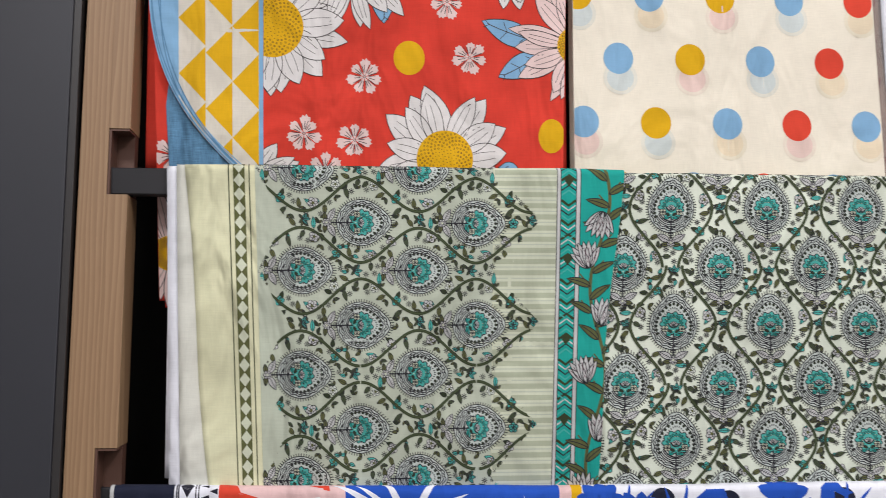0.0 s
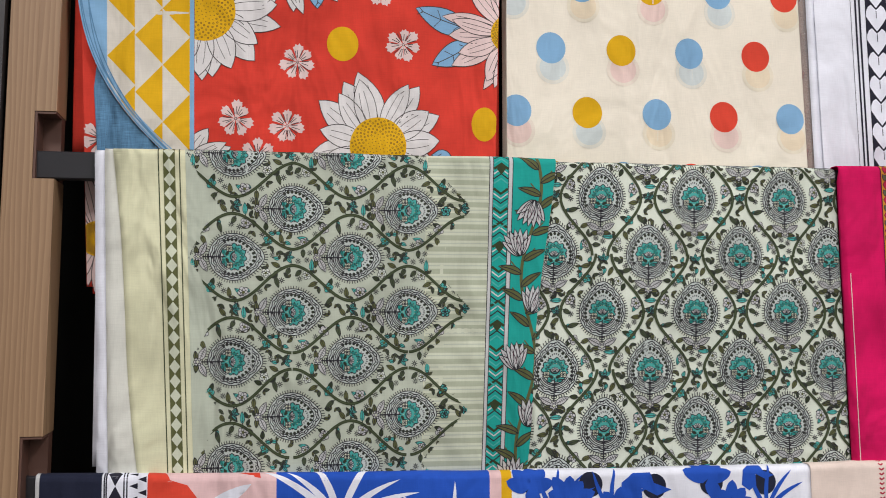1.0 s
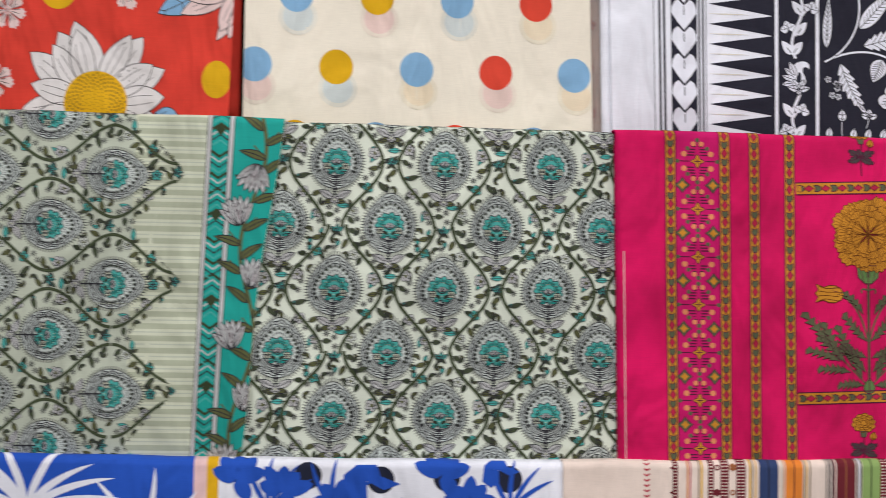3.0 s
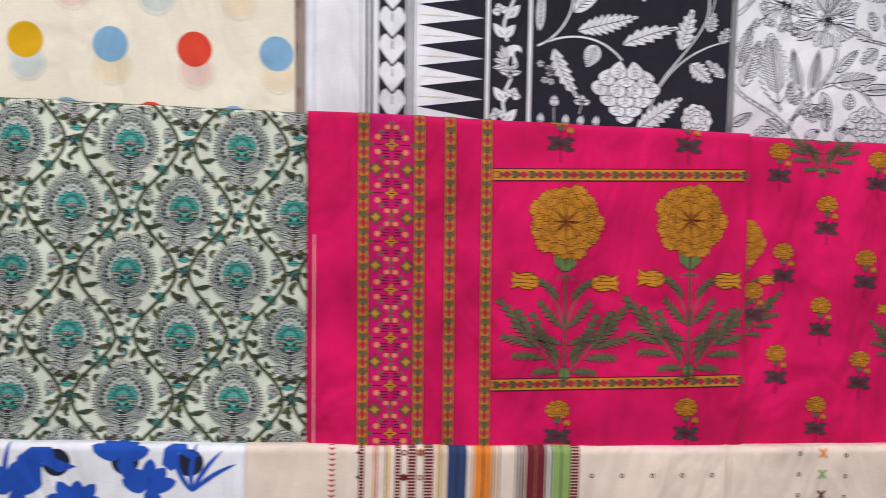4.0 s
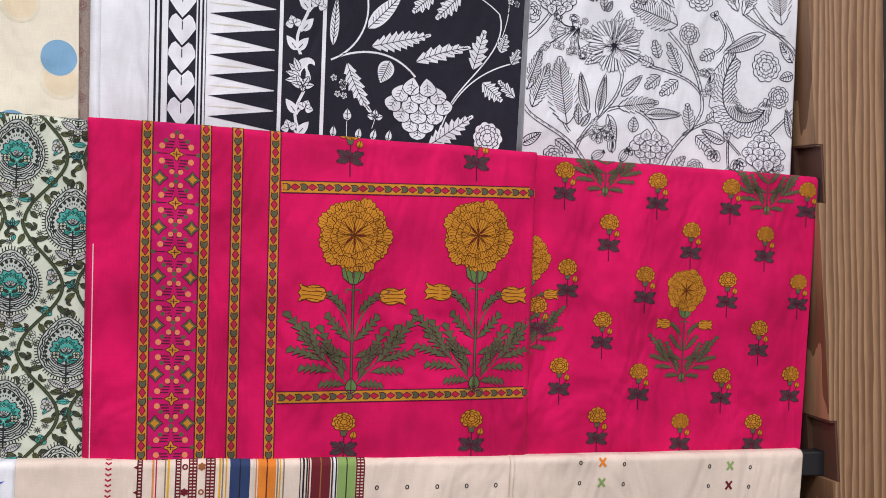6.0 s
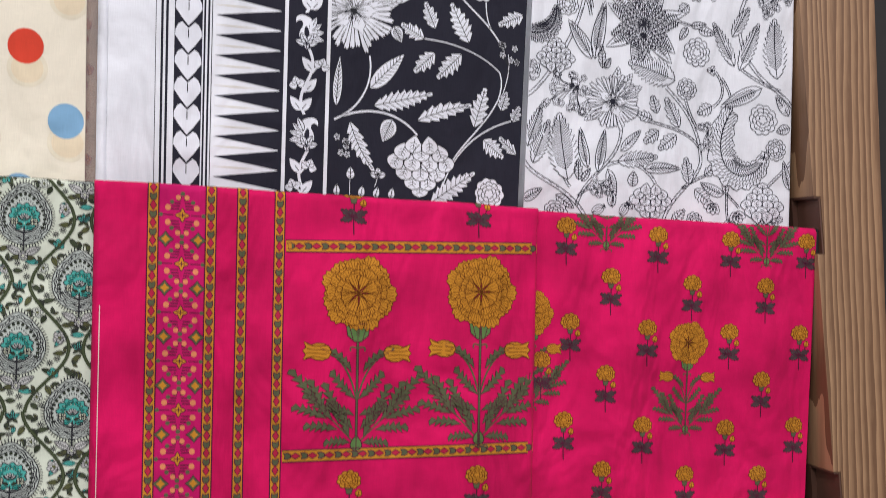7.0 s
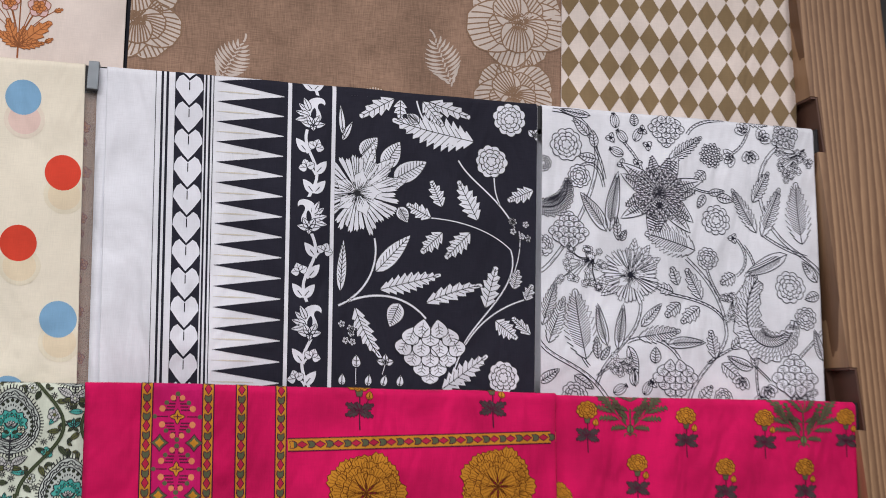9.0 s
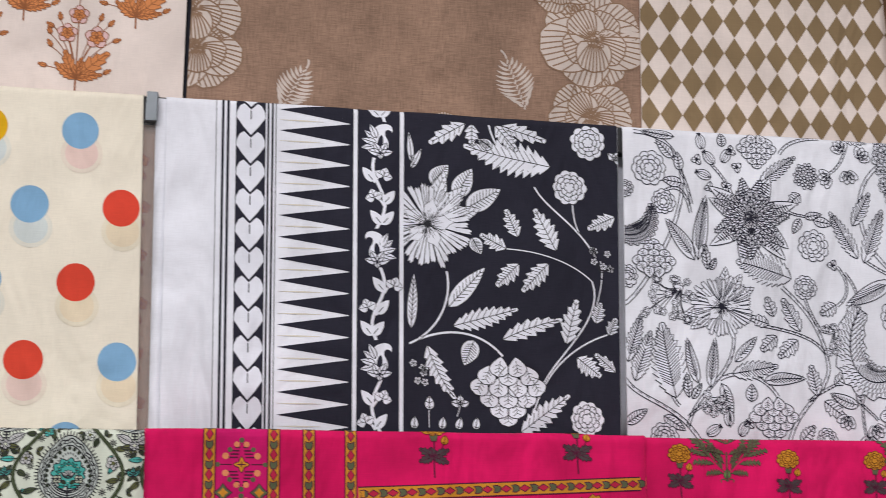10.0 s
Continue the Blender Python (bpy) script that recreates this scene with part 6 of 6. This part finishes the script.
def spray():
    """Orange bouquet with three round flowers above two broad leaves; origin at the leaves' foot."""
    a = Art()
    for x, y, r in ((0.0, -0.118, 0.018), (-0.018, -0.083, 0.018), (0.032, -0.078, 0.021)):
        a.stroke(bez((0, 0), (x * 0.2, y * 0.5), (x, y), n=7), 0.0014, I_RUST, 0)
        a.put(rosette(r, 5, I_BLUSH, I_RUST, 0.0010, centre=I_INDIGO if r > 0.02 else I_ORANGE), x, y, lift=2)
        a.put(rosette(r * 0.6, 5, I_ORANGE, I_RUST, 0.0008), x, y, angle=30, lift=4)
    for x, y, an in ((-0.042, -0.055, -30), (-0.045, -0.078, -20), (-0.03, -0.105, -10), (0.036, -0.108, 15), (0.0, -0.145, 0), (0.058, -0.072, 70), (-0.048, -0.020, -75), (0.045, -0.012, 60), (0.05, -0.1, 40), (-0.04, -0.092, -60)):
        a.stroke(bez((0, -0.01), (x * 0.5, y * 0.75), (x, y), n=6), 0.0010, I_RUST, 0)
        a.put(leaf(0.016, 0.009, I_ORANGE, I_RUST, 1, 0, 3), x, y, angle=an, lift=1.5)
    for an, L in ((-28, 0.055), (42, 0.075), (-60, 0.045), (70, 0.045), (5, 0.04)):
        a.put(leaf(L, L * 0.42, I_ORANGE, I_RUST, 5, 0.006, 5, depth=0.3), 0, 0.0, angle=an, lift=3 + 0.4 * (an > 0))
    a.stroke([(0, 0), (0, 0.022)], 0.003, I_RUST, 3)
    return a


SPRAY = spray()
art = Art()
for i in range(6):
    for j in range(5):
        x, z = 0.612 - 0.175 * i + (0.0875 if j % 2 else 0), 2.082 + 0.112 * j
        art.put(SPRAY, *spot(blush, x, z), size=0.92)
blush.lay(art, "spray_print")

edge = Drape("saree", "cocoa brown organza saree with white line flowers and a harlequin panel", "A", (0.778, 0.800), (0.784, 0.806), 0.62, 43, out=-0.002, amp=0.001)
edge.sheet(C_BLACK, "dark_edge", "black bound edge")
brown = Drape("saree", "", "A", (0.786, 1.572), (0.788, 1.570), 0.62, 18, parent=edge.thing, out=0.002)
brown.sheet(C_BROWN, "cloth")


def line_bloom(R, seed=0):
    """Open bloom of pale petals combed with brown lines."""
    a = Art()
    rng = random.Random(seed)
    for ring, (f, n) in enumerate(((1.0, 7), (0.62, 5))):
        for i in range(n):
            L = R * f * rng.uniform(0.88, 1.05)
            W = L * (0.98 if ring == 0 else 1.1)
            p = Art()
            p.shape(petal(L, W, 0.42, 0.0, 13), I_CREAMLINE, I_COCOA, 0.0017, 0)
            for j in range(9):
                s = (j - 4) / 4.6
                e = math.sqrt(max(0.05, 1 - s * s))
                p.stroke(bez((s * 0.010, -L * 0.14), (s * W * 0.42, -L * 0.42), (s * W * 0.50, -L * (0.40 + 0.58 * e)), n=8), 0.0026, I_COCOA, 1)
            a.put(p, angle=360 * (i + 0.5 * ring) / n + rng.uniform(-8, 8), lift=3.4 * ring + 1.1 * (i % 3))
    for i in range(16):
        p = spun([(0, -R * 0.055 * (1 + i % 3))], i * 137.5)[0]
        a.ring(p[0], p[1], 0.0030, 0.0016, I_COCOA, 8 + 0.2 * (i % 3), n=8)
    return a


def line_leaf(L):
    a = Art()
    for i in range(11):
        t = 0.06 + 0.80 * i / 10
        h = L * 0.36 * math.sin(math.pi * t ** 0.8)
        for s in (-1, 1):
            a.stroke(bez((s * 0.002, -L * t), (s * h * 0.6, -L * (t + 0.02)), (s * h, -L * (t + 0.14)), n=6), 0.0052, I_CREAMLINE, 0, taper=True)
    for i in range(10):
        t = i / 10
        a.stroke([(-0.002, -L * t), (0.002, -L * (t + 0.075))], 0.0030, I_CREAMLINE, 1)
    a.stroke(bez((0, -L), (0.002, -L * 1.08), (-0.004, -L * 1.18), n=5), 0.0034, I_CREAMLINE, 0)
    return a


art = Art()
for x, z, R, sd in ((0.790, 2.215, 0.085, 1), (0.800, 2.150, 0.075, 2), (1.482, 2.215, 0.098, 3), (1.475, 2.075, 0.078, 5), (0.88, 2.30, 0.06, 6), (1.42, 2.32, 0.07, 7), (1.15, 2.42, 0.085, 8), (1.215, 2.02, 0.05, 9)):
    art.put(line_bloom(R, sd), *spot(brown, x, z), lift=0.8 * (sd % 2))
for x, z, an, L in ((0.940, 2.052, 28, 0.085), (1.358, 2.082, -22, 0.095), (1.18, 2.30, 20, 0.09), (1.0, 2.42, -30, 0.09), (1.335, 2.045, 160, 0.03)):
    art.put(line_leaf(L), *spot(brown, x, z), angle=an)
brown.lay(art, "line_flower_print")
harl = Drape("saree", "", "A", (1.566, 2.060), (1.566, 2.055), 0.62, 19, parent=edge.thing, out=0.006)
harl.sheet(C_BLUSH, "harlequin_panel", "blush panel of khaki diamonds")
DIA = Art().fill(np.array([(0, -0.0301), (0.0204, 0), (0, 0.0301), (-0.0204, 0)]), I_KHAKI, 1)
lay_each(harl, DIA, [(0.0142 + 0.0411 * i - 0.008 * (i > 9), 0.0 + 0.0607 * j) for i in range(13) for j in range(11)], "diamond")


# ---- rail D: blue floral saree, pearl striped saree ----
blue = Drape("saree", "white saree with royal blue flowers and a navy end", "D", (-0.622, 0.705), (-0.622, 0.705), 0.62, 51, amp=0.0035)
blue.sheet(C_WHITE, "cloth")
D0 = -0.622
art = Art()
art.rect(0.0, 0.012, -0.02, 0.6, I_LILAC, 0.5)
art.rect(0.006, 0.100, -0.02, 0.6, I_NAVY, 1)
art.rect(0.108, 0.170, -0.02, 0.6, I_WHITE, 0.6)
for s in (0.104, 0.107, 0.134, 0.1385):
    art.stroke([(s, v) for v in np.linspace(-0.018, 0.6, 40)], 0.0022, I_BLACK, 1.4)
for k in range(14):
    y = -0.004 + 0.042 * k
    art.fill(np.array([(0, -0.021), (0.011, 0), (0, 0.021), (-0.011, 0)]) + np.array([0.1205, y]), I_BLACK, 1.4)
    for j in range(4):
        yy = y + 0.0105 * j
        art.fill(np.array([(0.142, yy), (0.155, yy - 0.005), (0.155, yy + 0.005)]) + np.array([0.0135 * (j % 2), 0]), I_BLACK, 1.4)
blue.lay(art, "geometric_border", "navy end with black and white diamonds")
art = Art()
art.rect(0.170, 0.373, -0.02, 0.6, I_BLUSH, 0.8)
for k in range(4):
    pts = [(0.170, -0.02 + 0.17 * k), (0.196, -0.012 + 0.17 * k), (0.205, 0.008 + 0.17 * k), (0.232, 0.016 + 0.17 * k), (0.250, 0.040 + 0.17 * k), (0.262, 0.056 + 0.17 * k), (0.225, 0.10 + 0.17 * k), (0.170, 0.11 + 0.17 * k)]
    art.fill(np.array(pts), I_RED, 1.6)
    art.fill(np.array([(0.335, 0.016), (0.346, 0.012), (0.348, 0.026), (0.338, 0.024)]) + np.array([0, 0.17 * k - 0.02]), I_RED, 1.6)
    art.fill(np.array([(0.312, -0.006), (0.347, -0.010), (0.345, 0.002), (0.330, 0.0)]) + np.array([0, 0.17 * k]), I_RED, 1.6)
    art.fill(spun(petal(0.09, 0.022), 60, 0.255, 0.06 + 0.17 * k), I_WHITE, 1.6)
blue.lay(art, "pink_panel_print", "pale pink panel with red shapes")
art = Art()
art.rect(0.373, 0.728, -0.02, 0.6, I_ROYAL, 0.8)
for k in range(4):
    cx, cy = 0.475 + 0.11 * (k % 2), 0.085 + 0.15 * k
    for i, an in enumerate((-72, -55, -36, -20, -5, 12, 30, 48, 66, 80)):
        p = petal(0.115 + 0.02 * (i % 3), 0.012, 0.8, 0.05 * (1 if an > 0 else -1))
        art.fill(spun(p, an, cx, cy), I_WHITE, 1.8 + 0.4 * (i % 2))
    for i, an in enumerate((-60, -20, 25, 60)):
        art.fill(spun(petal(0.12, 0.010, 0.8, -0.03), an, cx + 0.17, cy + 0.05), I_WHITE, 1.8)
blue.lay(art, "blue_panel_print", "royal blue panel with white blades")
art = Art()
art.rect(0.728, 0.748, -0.02, 0.6, I_BLUSH, 0.8)
art.rect(0.748, 0.766, -0.02, 0.6, I_YELLOW, 0.8)
rng = random.Random(3)
for k, (x, y) in enumerate(((0.80, 0.016), (0.905, 0.024), (1.02, 0.030), (1.125, 0.026), (1.225, 0.028), (0.85, 0.12), (0.96, 0.13), (1.08, 0.12), (1.19, 0.13), (0.80, 0.22), (1.0, 0.23), (1.15, 0.24))):
    lay_each(blue, Art().disc(0, 0, 0.0215, I_NAVY, 1, n=24), [(x, y)], "navy_dot")
for k, (x, y) in enumerate(((0.795, 0.030), (0.865, 0.050), (0.985, 0.040), (1.118, 0.020), (1.200, 0.018), (0.955, 0.075), (1.160, 0.07), (1.05, 0.10), (0.87, 0.14))):
    if k in (2, 4):
        art.fill(np.array([(-0.028, 0.02), (-0.024, -0.018), (-0.004, -0.034), (0.028, -0.034), (0.034, -0.016), (0.066, -0.004), (0.040, 0.006), (0.012, -0.008), (0.014, 0.022), (-0.006, 0.036)]) * (1 if k == 2 else 0.65) + np.array([x, y]), I_ROYAL, 2)
    else:
        for i, an in enumerate((-70, -35, 5, 40, 75, 150)):
            art.fill(spun(petal(0.038 + 0.012 * rng.random(), 0.025, 0.7), an, x, y), I_ROYAL, 2 + 0.3 * (i % 2))
for k, x in enumerate((0.845, 0.945, 1.23)):
    for an in (-40, -10, 20, 42):
        art.fill(spun(petal(0.08, 0.008, 0.8, 0.02), an, x, 0.075), I_ROYAL, 2.8)
blue.lay(art, "blue_flower_print", "royal blue flowers and navy dots on white")

pearl = Drape("saree", "pearl cream saree with woven coloured stripes, draped over the low rail", "D", (0.690, 2.074), (0.702, 2.06), 0.62, 52, out=0.004, amp=0.0042)
pearl.sheet(C_PEARL, "cloth")
Q0 = 0.690


def pe(p):
    """Rail position of a stripe, from its place in the woven sequence."""
    return float(np.interp(p, (0, 245, 375, 530, 665, 745, 825, 860, 935, 1075, 1150, 1180, 1255, 1295), (0.030, 0.133, 0.180, 0.241, 0.294, 0.326, 0.358, 0.371, 0.400, 0.458, 0.490, 0.502, 0.533, 0.548)))


art = Art()
for p, w, m in ((440, 0.003, I_ORANGE), (452, 0.002, I_CRIM), (488, 0.002, I_KHAKI), (500, 0.003, I_YELLOW), (705, 0.003, I_YELLOW), (716, 0.002, I_KHAKI), (730, 0.002, I_YELLOW), (842, 0.003, I_OFF), (852, 0.002, I_ORANGE), (942, 0.002, I_KHAKI), (952, 0.002, I_YELLOW), (966, 0.002, I_KHAKI), (1032, 0.001, I_GREY), (1045, 0.003, I_BLACK), (1058, 0.0016, I_BLACK), (1066, 0.0016, I_MAROON), (1158, 0.0025, I_BLACK), (1168, 0.0018, I_WHITE), (1174, 0.0016, I_BLACK)):
    art.stroke([(pe(p), v) for v in np.linspace(-0.018, 0.6, 40)], w, m, 1)
for p0, p1, m, mid in ((745, 825, I_INDIGO, I_BLACK), (860, 935, I_TANGERINE, I_MAROON), (1075, 1150, I_MAROON, I_RUST), (1180, 1255, I_APPLE, I_OLIVE)):
    art.rect(pe(p0), pe(p1), -0.02, 0.6, m, 0.6)
    art.stroke([((pe(p0) + pe(p1)) / 2, v) for v in np.linspace(-0.018, 0.6, 40)], 0.0014, mid, 1.6)
pearl.lay(art, "stripe_print", "blue, orange, maroon and green woven stripes")
art = Art()
for p0, p1 in ((380, 396), (530, 548), (582, 612), (650, 684), (1258, 1292)):
    for s in (p0, p1, (p0 + p1) / 2 if p1 - p0 > 25 else p0):
        art.stroke([(pe(s), v) for v in np.linspace(-0.018, 0.6, 40)], 0.0014, I_MAROON, 1)
    for k in range(110):
        art.stroke([(pe(p0), -0.015 + 0.0052 * k), (pe(p1), -0.015 + 0.0052 * k)], 0.0018, I_MAROON, 1.5)
for k in range(70):
    y = -0.014 + 0.0085 * k
    art.stroke([(pe(245), y), (pe(257), y + 0.003), (pe(270), y)], 0.0026, I_CRIM, 1)
for k in range(15):
    y = 0.010 + 0.0405 * k
    art.fill(np.array([(pe(378), y - 0.003), (pe(378), y + 0.003), (pe(362), y)]), I_MAROON, 1)
    art.fill(np.array([(pe(1294), y - 0.003), (pe(1294), y + 0.003), (pe(1310), y)]), I_MAROON, 1)
    for pc, m in ((565, I_MAROON), (632, I_RUST)):
        if (k + (pc > 600)) % 2:
            art.put(rosette(0.0062, 6, m, m, 0.0005), pe(pc), y)
        else:
            art.ring(pe(pc), y, 0.0036, 0.0016, m, 1, n=10)
tagged(pearl.lay(art, "ladder_weave", "maroon ladder-pattern weave"), kind="stuff")
art = Art()
for i in range(5):
    for k in range(7):
        art.ring(0.570 + 0.0525 * i, 0.048 + 0.08 * k, 0.0026, 0.0012, I_GREY, 1, n=8, ry=0.0034)
        for w in (0.0, 0.0035, 0.007):
            art.stroke([(0.566 + 0.0525 * i, 0.088 + 0.08 * k + w), (0.574 + 0.0525 * i, 0.088 + 0.08 * k + w)], 0.0016, I_GREY, 1)
for i, x in enumerate((0.978, 1.232)):
    for k in range(14):
        m = (I_TANGERINE, I_APPLE, I_MAROON, I_INDIGO)[(k + i) % 4]
        y = 0.012 + 0.036 * k + 0.012 * i
        for sg in (-1, 1):
            art.stroke([(x - 0.0062 * sg, y - 0.0075), (x + 0.0062 * sg, y + 0.0075)], 0.0042, m, 1 + 0.4 * (sg > 0))
        for ox in (-0.042, 0.042):
            art.ring(x + ox, y + 0.004 * (ox > 0), 0.0024, 0.0012, I_GREY, 1, n=8, ry=0.0032)
tagged(pearl.lay(art, "cross_print", "small woven crosses and rings"), kind="stuff")
pf = Drape("saree", "", "D", (1.494, 1.502), (1.494, 1.500), 0.62, 55, out=0.0055, parent=pearl.thing, amp=0.001)
pf.sheet(C_PEARL, "pleat_edge", step=0.004)
